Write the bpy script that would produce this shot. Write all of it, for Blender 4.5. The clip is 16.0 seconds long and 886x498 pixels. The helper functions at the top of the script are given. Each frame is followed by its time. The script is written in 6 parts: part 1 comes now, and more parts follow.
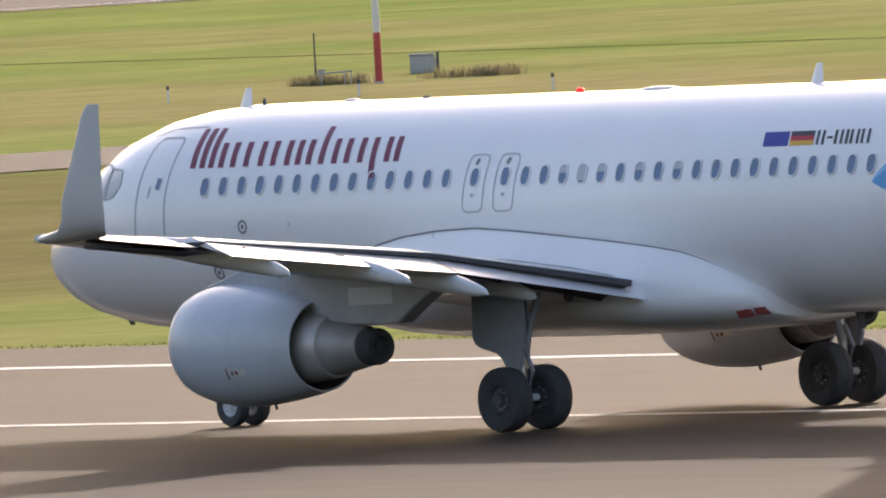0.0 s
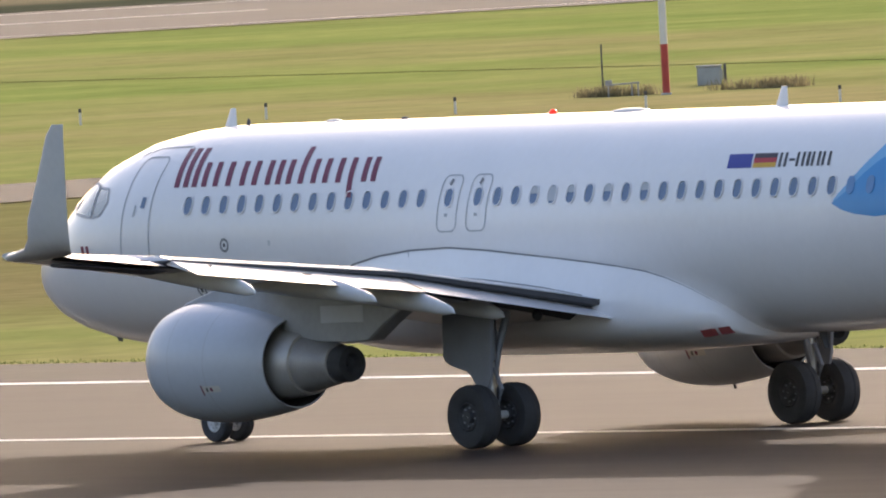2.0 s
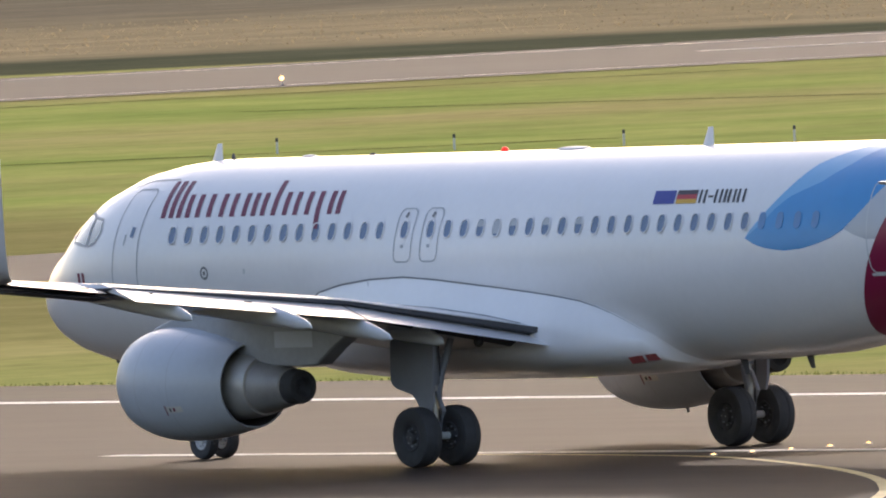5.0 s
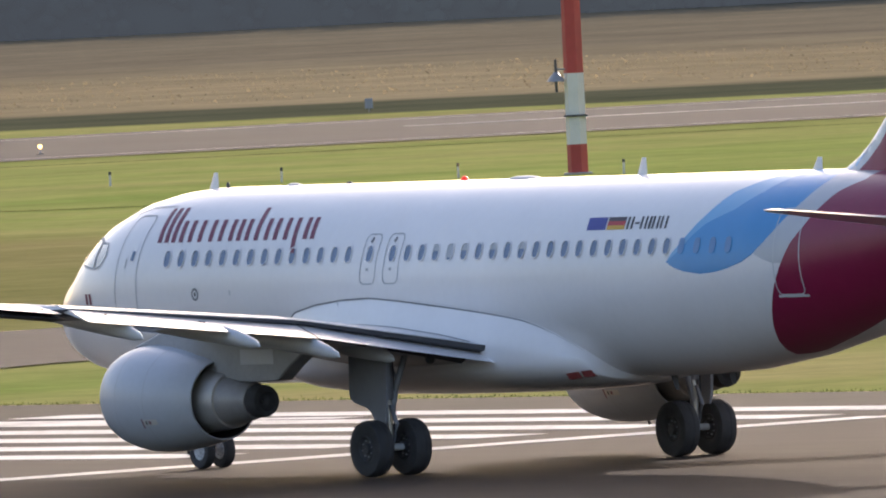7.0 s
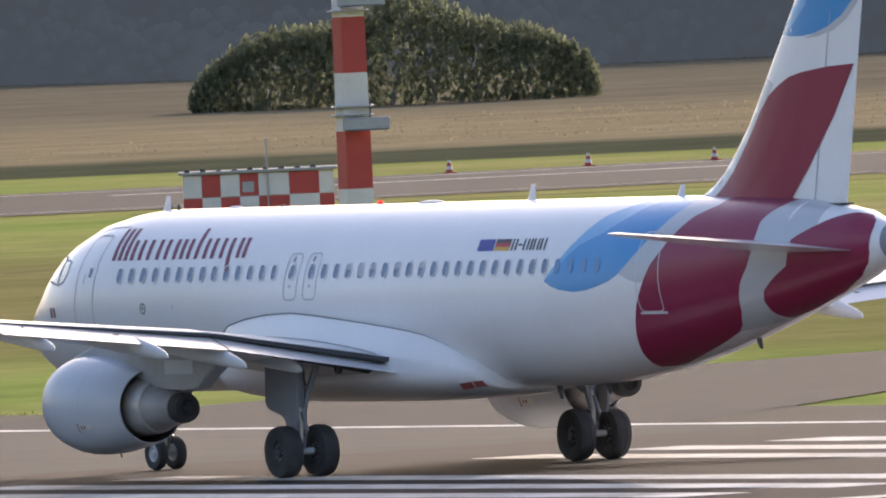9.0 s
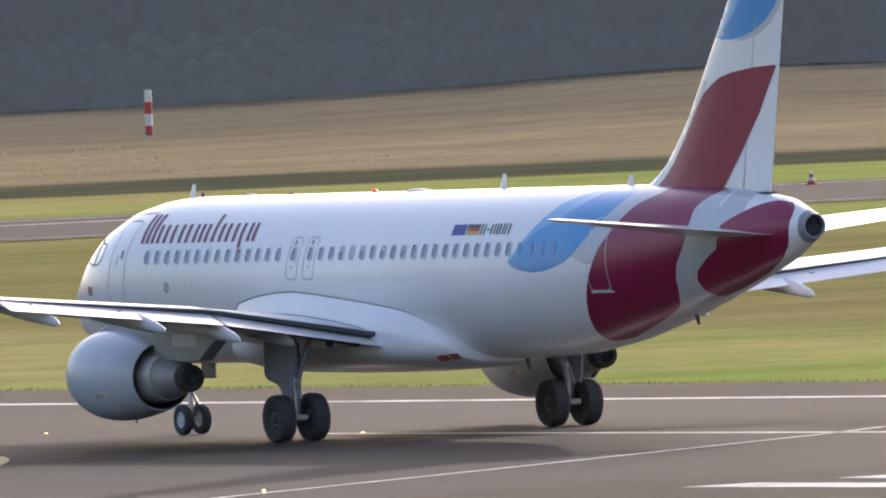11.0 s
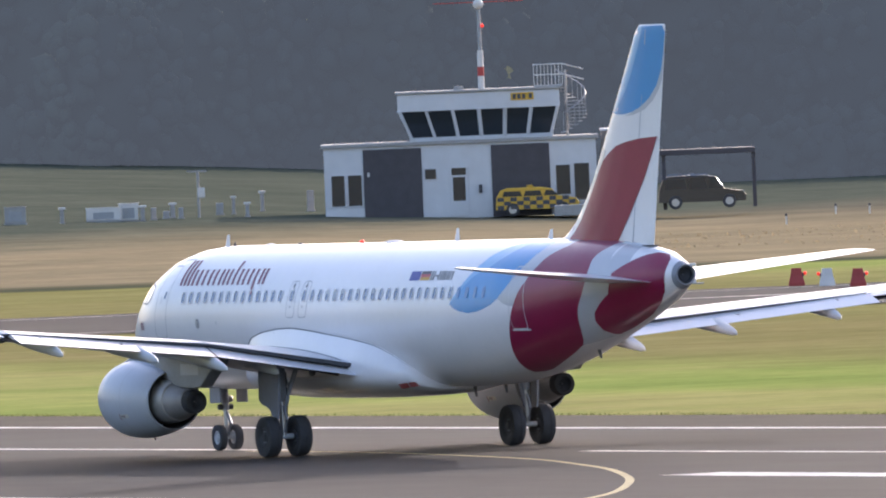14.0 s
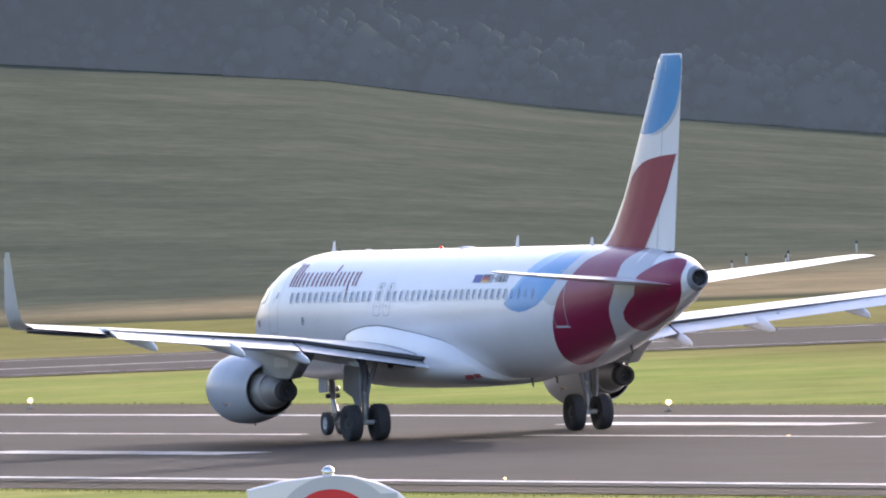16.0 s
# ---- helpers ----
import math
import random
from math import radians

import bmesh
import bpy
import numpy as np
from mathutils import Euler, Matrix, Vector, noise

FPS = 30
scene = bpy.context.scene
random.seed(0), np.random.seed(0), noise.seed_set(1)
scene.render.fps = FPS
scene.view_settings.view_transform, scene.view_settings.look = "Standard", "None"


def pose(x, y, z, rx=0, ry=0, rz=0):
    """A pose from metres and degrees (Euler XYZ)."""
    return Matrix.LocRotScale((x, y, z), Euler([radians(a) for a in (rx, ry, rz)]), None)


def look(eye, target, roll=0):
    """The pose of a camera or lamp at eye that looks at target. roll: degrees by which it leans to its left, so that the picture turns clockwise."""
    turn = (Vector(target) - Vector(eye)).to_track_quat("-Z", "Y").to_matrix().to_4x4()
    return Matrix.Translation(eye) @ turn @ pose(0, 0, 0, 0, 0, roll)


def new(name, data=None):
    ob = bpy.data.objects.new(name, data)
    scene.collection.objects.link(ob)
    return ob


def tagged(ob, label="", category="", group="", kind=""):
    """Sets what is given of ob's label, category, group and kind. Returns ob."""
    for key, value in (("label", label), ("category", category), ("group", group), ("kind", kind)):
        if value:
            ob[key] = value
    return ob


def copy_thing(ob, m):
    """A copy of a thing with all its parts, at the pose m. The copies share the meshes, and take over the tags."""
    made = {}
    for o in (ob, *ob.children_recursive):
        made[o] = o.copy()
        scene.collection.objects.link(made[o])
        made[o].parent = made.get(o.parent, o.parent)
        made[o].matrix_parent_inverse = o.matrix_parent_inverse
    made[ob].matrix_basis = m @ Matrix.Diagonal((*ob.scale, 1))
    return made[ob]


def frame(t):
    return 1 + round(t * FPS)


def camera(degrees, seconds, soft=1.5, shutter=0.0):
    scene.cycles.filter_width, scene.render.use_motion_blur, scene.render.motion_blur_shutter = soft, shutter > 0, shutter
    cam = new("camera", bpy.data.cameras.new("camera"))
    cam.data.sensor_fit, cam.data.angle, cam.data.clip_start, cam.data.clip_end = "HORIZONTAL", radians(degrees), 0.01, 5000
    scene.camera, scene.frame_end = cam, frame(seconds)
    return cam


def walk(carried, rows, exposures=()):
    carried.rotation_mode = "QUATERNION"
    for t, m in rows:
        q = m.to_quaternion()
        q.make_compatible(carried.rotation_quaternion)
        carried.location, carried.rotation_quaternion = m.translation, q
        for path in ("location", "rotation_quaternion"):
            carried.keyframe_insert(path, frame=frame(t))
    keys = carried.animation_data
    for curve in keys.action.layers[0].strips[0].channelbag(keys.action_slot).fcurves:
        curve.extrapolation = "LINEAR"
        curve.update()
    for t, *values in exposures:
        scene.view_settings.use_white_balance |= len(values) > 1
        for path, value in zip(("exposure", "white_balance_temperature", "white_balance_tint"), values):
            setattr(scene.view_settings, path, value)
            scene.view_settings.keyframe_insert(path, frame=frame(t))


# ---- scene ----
# Camera: a long lens on a terrace, panned after the airliner
EYE = Vector((0.0, 0.0, 14.71))
RUNWAY_X = 301.26
cam = camera(1.941, 16.0, soft=2.0, shutter=0.0)
# seconds, bearing, tilt and roll in degrees
VIEW = [
    (0.0, 39.1529, -1.3812, -3.219),
    (0.5, 39.0236, -1.3838, -3.132),
    (1.0, 38.8689, -1.3665, -3.002),
    (1.5, 38.7366, -1.3488, -2.925),
    (2.0, 38.5271, -1.3222, -3.029),
    (2.5, 38.2449, -1.3066, -3.004),
    (3.0, 37.9965, -1.2777, -2.903),
    (3.5, 37.6968, -1.2721, -2.968),
    (4.0, 37.2592, -1.2763, -2.940),
    (4.5, 36.7283, -1.2212, -2.681),
    (5.0, 36.2033, -1.1910, -2.703),
    (5.5, 35.6200, -1.1607, -2.724),
    (6.0, 34.9965, -1.1304, -2.745),
    (6.5, 34.3494, -1.1001, -2.767),
    (7.0, 33.6936, -1.0699, -2.788),
    (7.5, 33.0565, -1.0607, -2.533),
    (8.0, 32.4447, -1.0079, -2.197),
    (8.5, 31.8066, -0.9698, -2.621),
    (9.0, 31.0902, -0.9580, -2.621),
    (9.5, 30.3645, -0.9462, -2.621),
    (10.0, 29.6326, -0.9344, -2.621),
    (10.5, 28.8972, -0.9225, -2.621),
    (11.0, 28.1611, -0.9107, -2.621),
    (11.5, 27.4798, -0.9160, -2.858),
    (12.0, 26.7293, -0.8840, -2.238),
    (12.5, 25.9866, -0.8533, -2.417),
    (13.0, 25.2974, -0.8137, -2.193),
    (13.5, 24.5990, -0.7364, -2.431),
    (14.0, 23.9828, -0.6905, -2.372),
    (14.5, 23.4237, -0.6762, -2.466),
    (15.0, 22.5834, -0.6707, -2.371),
    (15.5, 21.8054, -0.6472, -2.233),
    (16.0, 21.2473, -0.6019, -2.383),
]


def aim(pan, tilt):
    p, e = radians(pan), radians(tilt)
    return EYE + 100 * Vector((math.sin(p) * math.cos(e), math.cos(p) * math.cos(e), math.sin(e)))


walk(cam, [(t, look(EYE, aim(pan, tilt), roll)) for t, pan, tilt, roll in VIEW],
     ((0.0, 1.20, 6760, 20), (4.0, 1.14, 6720, 19), (8.0, 1.03, 6460, 20), (12.0, 1.24, 6310, 21), (16.0, 1.49, 6040, 23)))

# Airliner: seconds, metres along the runway, yaw in degrees
ROLL = [(0.0, 363.28, -0.55),
    (0.5, 365.00, -0.47),
    (1.0, 367.03, -0.44),
    (1.5, 369.44, -0.34),
    (2.0, 372.38, -0.27),
    (2.5, 376.03, -0.19),
    (3.0, 380.45, -0.12),
    (3.5, 385.72, -0.03),
    (4.0, 391.82, -0.07),
    (4.5, 398.76, -0.08),
    (5.0, 406.87, -0.01),
    (5.5, 416.08, 0.06),
    (6.0, 426.20, 0.13),
    (6.5, 437.04, 0.20),
    (7.0, 448.40, 0.27),
    (7.5, 460.17, 0.62),
    (8.0, 472.54, 0.65),
    (8.5, 485.74, 0.64),
    (9.0, 499.73, 0.47),
    (9.5, 514.51, 0.30),
    (10.0, 530.08, 0.14),
    (10.5, 546.46, -0.03),
    (11.0, 563.64, -0.20),
    (11.5, 581.60, 0.05),
    (12.0, 600.18, 0.46),
    (12.5, 619.35, 0.81),
    (13.0, 639.05, 1.05),
    (13.5, 659.31, 0.55),
    (14.0, 680.31, -0.17),
    (14.5, 702.21, -0.32),
    (15.0, 724.97, 0.04),
    (15.5, 748.41, 0.16),
    (16.0, 772.43, 0.04),
]


# ---- light ----
SUN_AZ, SUN_EL = 54.0, 18.0
world = bpy.data.worlds.new("world")
scene.world = world
world.use_nodes = True
wn = world.node_tree.nodes
sky = wn.new("ShaderNodeTexSky")
sky.sky_type, sky.sun_disc = "NISHITA", False
sky.sun_elevation, sky.sun_rotation = radians(SUN_EL), radians(SUN_AZ)
sky.air_density, sky.dust_density = 1.0, 3.0
world.node_tree.links.new(sky.outputs[0], wn["Background"].inputs[0])
wn["Background"].inputs[1].default_value = 0.15
sun = new("sun", bpy.data.lights.new("sun", "SUN"))
sun.data.energy, sun.data.angle, sun.data.color = 2.05, radians(0.6), (1.0, 0.91, 0.79)
sa, se = radians(SUN_AZ), radians(SUN_EL)
sun.matrix_world = look((0, 0, 200), (-math.sin(sa) * math.cos(se), -math.cos(sa) * math.cos(se), 200 - math.sin(se)))

# ---- materials ----


def material(name, color, rough=0.5, metal=0.0, vary=0.12, scale=3.0, fine=40.0, bump=0.0, coat=0.0, stretch=(1, 1, 1), emit=0.0, spec=0.5):
    """A surface with grain at two scales and a fine relief."""
    m = bpy.data.materials.new(name)
    m.use_nodes = True
    nt = m.node_tree
    N, L = nt.nodes, nt.links
    b = N["Principled BSDF"]
    b.inputs["Roughness"].default_value, b.inputs["Metallic"].default_value = rough, metal
    b.inputs["Coat Weight"].default_value = coat
    b.inputs["Specular IOR Level"].default_value = spec
    b.inputs["Coat Roughness"].default_value = 0.15
    co, mp = N.new("ShaderNodeTexCoord"), N.new("ShaderNodeMapping")
    mp.inputs["Scale"].default_value = stretch
    L.new(co.outputs["Object"], mp.inputs[0])
    n1, n2 = N.new("ShaderNodeTexNoise"), N.new("ShaderNodeTexNoise")
    n1.inputs["Scale"].default_value, n2.inputs["Scale"].default_value = scale, fine
    n1.inputs["Detail"].default_value, n2.inputs["Detail"].default_value = 4, 3
    for n in (n1, n2):
        L.new(mp.outputs[0], n.inputs[0])
    mix = N.new("ShaderNodeMix")
    mix.inputs[0].default_value = 0.4
    L.new(n1.outputs[0], mix.inputs[2])
    L.new(n2.outputs[0], mix.inputs[3])
    ramp = N.new("ShaderNodeMapRange")
    ramp.inputs[1].default_value, ramp.inputs[2].default_value = 0.3, 0.7
    ramp.inputs[3].default_value, ramp.inputs[4].default_value = 1 - vary, 1 + vary
    L.new(mix.outputs[0], ramp.inputs[0])
    mul = N.new("ShaderNodeVectorMath")
    mul.operation = "SCALE"
    mul.inputs[0].default_value = color
    L.new(ramp.outputs[0], mul.inputs["Scale"])
    L.new(mul.outputs[0], b.inputs["Base Color"])
    if bump:
        bp = N.new("ShaderNodeBump")
        bp.inputs["Strength"].default_value, bp.inputs["Distance"].default_value = bump, 0.02
        L.new(n2.outputs[0], bp.inputs["Height"])
        L.new(bp.outputs[0], b.inputs["Normal"])
    if emit:
        b.inputs["Emission Color"].default_value = (*color, 1)
        b.inputs["Emission Strength"].default_value = emit
    return m


WHITE = material("white_paint", (0.80, 0.782, 0.788), 0.28, vary=0.03, scale=0.7, fine=6, coat=0.4)
GREY = material("light_grey_paint", (0.56, 0.57, 0.58), 0.4, vary=0.06, scale=0.8, fine=8)
WINGGREY = material("wing_grey_paint", (0.62, 0.63, 0.64), 0.35, vary=0.06, scale=0.8, fine=8, coat=0.2)
# the wing's shade on the pylon is put into this grey
PYLON = material("shaded_pylon_grey", (0.33, 0.34, 0.36), 0.45, vary=0.14, scale=1.2, fine=8)
COWL = material("cowl_grey_paint", (0.50, 0.53, 0.58), 0.35, vary=0.05, scale=0.8, fine=8, coat=0.2)
GEARGREY = material("gear_grey_paint", (0.24, 0.25, 0.28), 0.45, vary=0.1)
DARK = material("dark_grey", (0.062, 0.062, 0.068), 0.6, vary=0.2)
BLACK = material("black_rubber", (0.046, 0.046, 0.050), 0.8, vary=0.25, scale=4, fine=60, bump=0.3)
METAL = material("bare_metal", (0.42, 0.42, 0.43), 0.3, 0.9, vary=0.1)
HOT = material("heat_stained_metal", (0.36, 0.35, 0.35), 0.5, 0.35, vary=0.2, scale=2)
BRIGHT = material("polished_metal", (0.7, 0.7, 0.71), 0.2, 1.0, vary=0.05)
PANE = material("window_pane", (0.10, 0.16, 0.27), 0.12, vary=0.1, coat=0.5)
COCKPIT = material("cockpit_glass", (0.10, 0.14, 0.15), 0.08, vary=0.1, coat=1.0)
BLUE = material("blue_paint", (0.025, 0.27, 0.60), 0.28, vary=0.03, coat=0.4)
LIGHTBLUE = material("light_blue_paint", (0.14, 0.42, 0.70), 0.28, vary=0.03, coat=0.4)
SILVER = material("silver_paint", (0.50, 0.51, 0.54), 0.3, vary=0.03, coat=0.4)
BURGUNDY = material("burgundy_paint", (0.255, 0.014, 0.058), 0.34, vary=0.08, coat=0.25, spec=0.4)
TITLE = material("dark_red_lettering", (0.17, 0.012, 0.05), 0.4, vary=0.03)
LINE = material("panel_line", (0.22, 0.22, 0.23), 0.6, vary=0.1)
SOFTLINE = material("grey_outline", (0.42, 0.43, 0.45), 0.5, vary=0.1)
REDPAINT = material("red_paint", (0.42, 0.035, 0.03), 0.5, vary=0.1)
DULLRED = material("dull_red_paint", (0.26, 0.05, 0.045), 0.6, vary=0.2)
METALGREY = material("pale_titanium", (0.50, 0.49, 0.48), 0.42, 0.4, vary=0.12)
SIGNRED = material("weathered_red_paint", (0.40, 0.05, 0.04), 0.6, vary=0.2, scale=1.5)
SIGNWHITE = material("weathered_white_paint", (0.62, 0.60, 0.56), 0.6, vary=0.12, scale=1.5)
CONCRETE = material("concrete", (0.34, 0.33, 0.31), 0.85, vary=0.15, bump=0.2)
STEEL = material("galvanised_steel", (0.32, 0.33, 0.34), 0.5, 0.5, vary=0.12)
LINEWHITE = material("runway_white", (0.52, 0.51, 0.49), 0.75, vary=0.45, scale=0.35, fine=2.2, spec=0.1)
LINEYELLOW = material("runway_yellow", (0.33, 0.28, 0.14), 0.7, vary=0.3, scale=0.5, fine=4, spec=0.2)
LAMP = material("lit_lens", (1.0, 0.60, 0.20), 0.3, emit=2.4)
LAMPRED = material("lit_red_lens", (0.9, 0.035, 0.012), 0.3, emit=0.35)
LAMPGREEN = material("lit_green_lens", (0.05, 0.9, 0.6), 0.3, emit=1.5)

# ---- helpers of the place ----


def part(name, bm, mat, parent=None, label="", smooth=0.0):
    """Links a bmesh as one mesh object under a thing or a part."""
    me = bpy.data.meshes.new(name)
    bmesh.ops.recalc_face_normals(bm, faces=bm.faces)
    bm.to_mesh(me)
    bm.free()
    for m in mat if isinstance(mat, (list, tuple)) else (mat,):
        me.materials.append(m)
    if smooth:
        me.shade_smooth()
        me.set_sharp_from_angle(angle=radians(smooth))
    ob = new(name, me)
    ob.parent = parent
    if label:
        ob["label"] = label
    return ob


def thing(name, label, category, m=None, group="", kind=""):
    ob = new(name)
    ob.empty_display_size = 0.2
    if m is not None:
        ob.matrix_basis = m
    return tagged(ob, label, category, group, kind)


def box(bm, lo, hi, bevel=0.0):
    vs = [bm.verts.new((x, y, z)) for x in (lo[0], hi[0]) for y in (lo[1], hi[1]) for z in (lo[2], hi[2])]
    fs = [bm.faces.new([vs[i] for i in q]) for q in ((0, 1, 3, 2), (4, 6, 7, 5), (0, 4, 5, 1), (2, 3, 7, 6), (0, 2, 6, 4), (1, 5, 7, 3))]
    if bevel:
        es = list({e for f in fs for e in f.edges})
        bmesh.ops.bevel(bm, geom=es, offset=bevel, segments=1, affect="EDGES")
    return bm


def loft(bm, rings, closed=True, caps=True):
    """Skins a run of rings of equal length."""
    vv = [[bm.verts.new(p) for p in r] for r in rings]
    n = len(rings[0])
    for a, b in zip(vv, vv[1:]):
        for i in range(n if closed else n - 1):
            j = (i + 1) % n
            bm.faces.new((a[i], a[j], b[j], b[i]))
    if caps and closed:
        bm.faces.new(vv[0][::-1])
        bm.faces.new(vv[-1])
    return bm


def tube(bm, path, radius, n=10, caps=True):
    """A round bar along a run of points; radius may be a list."""
    path = [Vector(p) for p in path]
    rings = []
    for i, p in enumerate(path):
        d = (path[min(i + 1, len(path) - 1)] - path[max(i - 1, 0)]).normalized()
        u = d.orthogonal().normalized() if abs(d.z) > 0.99 else d.cross(Vector((0, 0, 1))).normalized()
        w = d.cross(u)
        r = radius[i] if isinstance(radius, (list, tuple)) else radius
        rings.append([p + r * (math.cos(a) * u + math.sin(a) * w) for a in (2 * math.pi * k / n for k in range(n))])
    return loft(bm, rings, caps=caps)


def strip(bm, pts, width, z):
    """A flat painted band along a run of ground points."""
    pts = [Vector((p[0], p[1])) for p in pts]
    rows = []
    for i, p in enumerate(pts):
        d = (pts[min(i + 1, len(pts) - 1)] - pts[max(i - 1, 0)]).normalized()
        n = Vector((-d.y, d.x)) * width / 2
        rows.append((bm.verts.new((*(p + n), z)), bm.verts.new((*(p - n), z))))
    for a, b in zip(rows, rows[1:]):
        bm.faces.new((a[0], a[1], b[1], b[0]))
    return bm


def flat(bm, pts, z):
    bm.faces.new([bm.verts.new((x, y, z)) for x, y in pts])
    return bm


def smooth(a, b, v):
    k = min(max((v - a) / (b - a), 0.0), 1.0)
    return k * k * (3 - 2 * k)


# ---- ground ----


def rise(x, y):
    """Height of the land: level airfield, a hill towards the woods."""
    d, az = math.hypot(x, y), math.degrees(math.atan2(x, y))
    hill = float(np.interp(az, (19.0, 20.3, 21.0, 21.6, 22.5, 23.0, 23.6, 24.5, 27.6, 28.2, 28.65, 29.2, 31.0), (13.5, 10.8, 9.1, 6.6, 3.9, 2.8, 1.9, 0.0, 0.0, 0.3, 0.9, 0.6, 0.0))) * smooth(1130, 1490, d)
    return hill if y > 0 and az < 60 else 0.0


def build_ground():
    bm = bmesh.new()
    azs = [a * 0.25 for a in range(60, 180)] + [45 + 6 * k for k in range(0, 56)]
    azs = sorted(set(azs + [a for a in range(0, 15, 3)]))
    azs = [a for a in azs if a < 360]
    ds = [0.5, 100, 200, 300, 400, 600, 800, 1000, 1100, 1150, 1200, 1250, 1300, 1350, 1400, 1450, 1500, 1600, 1800, 2200, 3000, 4600]
    vv = [[bm.verts.new((d * math.sin(radians(a)), d * math.cos(radians(a)), rise(d * math.sin(radians(a)), d * math.cos(radians(a))))) for a in azs] for d in ds]
    for r0, r1 in zip(vv, vv[1:]):
        for i in range(len(azs)):
            j = (i + 1) % len(azs)
            bm.faces.new((r0[i], r0[j], r1[j], r1[i]))
    bm.faces.new(vv[0][::-1])
    m = bpy.data.materials.new("airfield_grass")
    m.use_nodes = True
    N, L = m.node_tree.nodes, m.node_tree.links
    b = N["Principled BSDF"]
    b.inputs["Roughness"].default_value = 0.9
    b.inputs["Specular IOR Level"].default_value = 0.0
    co = N.new("ShaderNodeTexCoord")

    def noise_at(scale, detail=4, rough=0.55):
        n = N.new("ShaderNodeTexNoise")
        n.inputs["Scale"].default_value, n.inputs["Detail"].default_value, n.inputs["Roughness"].default_value = scale, detail, rough
        L.new(co.outputs["Object"], n.inputs[0])
        return n.outputs[0]

    def mixed(fac, a, c):
        x = N.new("ShaderNodeMix")
        x.data_type = "RGBA"
        for s, v in ((0, fac), (6, a), (7, c)):
            if isinstance(v, tuple):
                x.inputs[s].default_value = (*v, 1)
            else:
                L.new(v, x.inputs[s])
        return x.outputs[2]

    def ranged(v, a, c):
        r = N.new("ShaderNodeMapRange")
        r.inputs[1].default_value, r.inputs[2].default_value = a, c
        L.new(v, r.inputs[0])
        return r.outputs[0]

    def band(nx, ny, a, c, wob=0.0):
        """0 to 1 across the line nx*x + ny*y between a and c metres."""
        d = N.new("ShaderNodeVectorMath")
        d.operation = "DOT_PRODUCT"
        d.inputs[1].default_value = (nx, ny, 0)
        L.new(co.outputs["Object"], d.inputs[0])
        v = d.outputs["Value"]
        if wob:
            ad = N.new("ShaderNodeMath")
            ad.operation = "MULTIPLY_ADD"
            L.new(noise_at(0.02), ad.inputs[0])
            ad.inputs[1].default_value = wob
            L.new(v, ad.inputs[2])
            v = ad.outputs[0]
        return ranged(v, a, c)

    big, mid, fine = noise_at(0.011, 5), noise_at(0.07, 5), noise_at(0.9, 3, 0.7)
    lush = mixed(ranged(mid, 0.3, 0.7), (0.185, 0.235, 0.064), (0.275, 0.300, 0.094))
    dry = mixed(ranged(mid, 0.3, 0.7), (0.250, 0.230, 0.092), (0.33, 0.280, 0.130))
    col = mixed(ranged(big, 0.44, 0.64), lush, dry)
    strip_dry = N.new("ShaderNodeMath")
    strip_dry.operation = "SUBTRACT"
    L.new(band(1, 0, 362, 378, 12), strip_dry.inputs[0])
    L.new(band(1, 0, 448, 470, 12), strip_dry.inputs[1])
    soft = N.new("ShaderNodeMath")
    soft.operation = "MULTIPLY"
    soft.inputs[1].default_value = 0.75
    L.new(strip_dry.outputs[0], soft.inputs[0])
    brownish = mixed(ranged(mid, 0.3, 0.7), (0.165, 0.140, 0.060), (0.215, 0.185, 0.085))
    col = mixed(soft.outputs[0], col, brownish)
    tan = mixed(ranged(mid, 0.32, 0.68), (0.205, 0.170, 0.105), (0.275, 0.228, 0.140))
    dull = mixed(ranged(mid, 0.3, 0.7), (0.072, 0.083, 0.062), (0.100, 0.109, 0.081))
    brown = mixed(ranged(mid, 0.3, 0.7), (0.140, 0.122, 0.086), (0.180, 0.155, 0.108))
    verge = mixed(ranged(mid, 0.3, 0.7), (0.066, 0.070, 0.044), (0.092, 0.095, 0.060))
    # the field edge runs along the far taxiway
    NX, NY = 0.593, 0.805
    col = mixed(band(NX, NY, 1102, 1107, 14), col, verge)
    col = mixed(band(NX, NY, 1146, 1160, 24), col, tan)
    # the dark verge gives out towards the hill
    near = N.new("ShaderNodeMath")
    near.operation = "MINIMUM"
    L.new(band(-0.668, 0.744, 408, 440, 12), near.inputs[0])
    L.new(band(NX, NY, 1112, 1124, 14), near.inputs[1])
    col = mixed(near.outputs[0], col, tan)
    col = mixed(band(NX, NY, 1262, 1345, 60), col, brown)
    # the hill field is darker: cloud shade put into its colour
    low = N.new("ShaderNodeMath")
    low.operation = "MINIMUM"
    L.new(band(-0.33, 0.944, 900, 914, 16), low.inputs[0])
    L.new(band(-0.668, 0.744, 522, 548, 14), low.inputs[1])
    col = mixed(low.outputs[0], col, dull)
    streak = N.new("ShaderNodeMath")
    streak.operation = "MULTIPLY_ADD"
    streak.inputs[1].default_value = 0.55
    L.new(noise_at(0.22, 6, 0.72), streak.inputs[0])
    half = N.new("ShaderNodeMath")
    half.operation = "MULTIPLY"
    half.inputs[1].default_value = 0.45
    L.new(fine, half.inputs[0])
    L.new(half.outputs[0], streak.inputs[2])
    spec = mixed(ranged(streak.outputs[0], 0.28, 0.72), (0.70, 0.71, 0.70), (1.30, 1.29, 1.28))
    mul = N.new("ShaderNodeMix")
    mul.data_type, mul.blend_type = "RGBA", "MULTIPLY"
    mul.inputs[0].default_value = 1.0
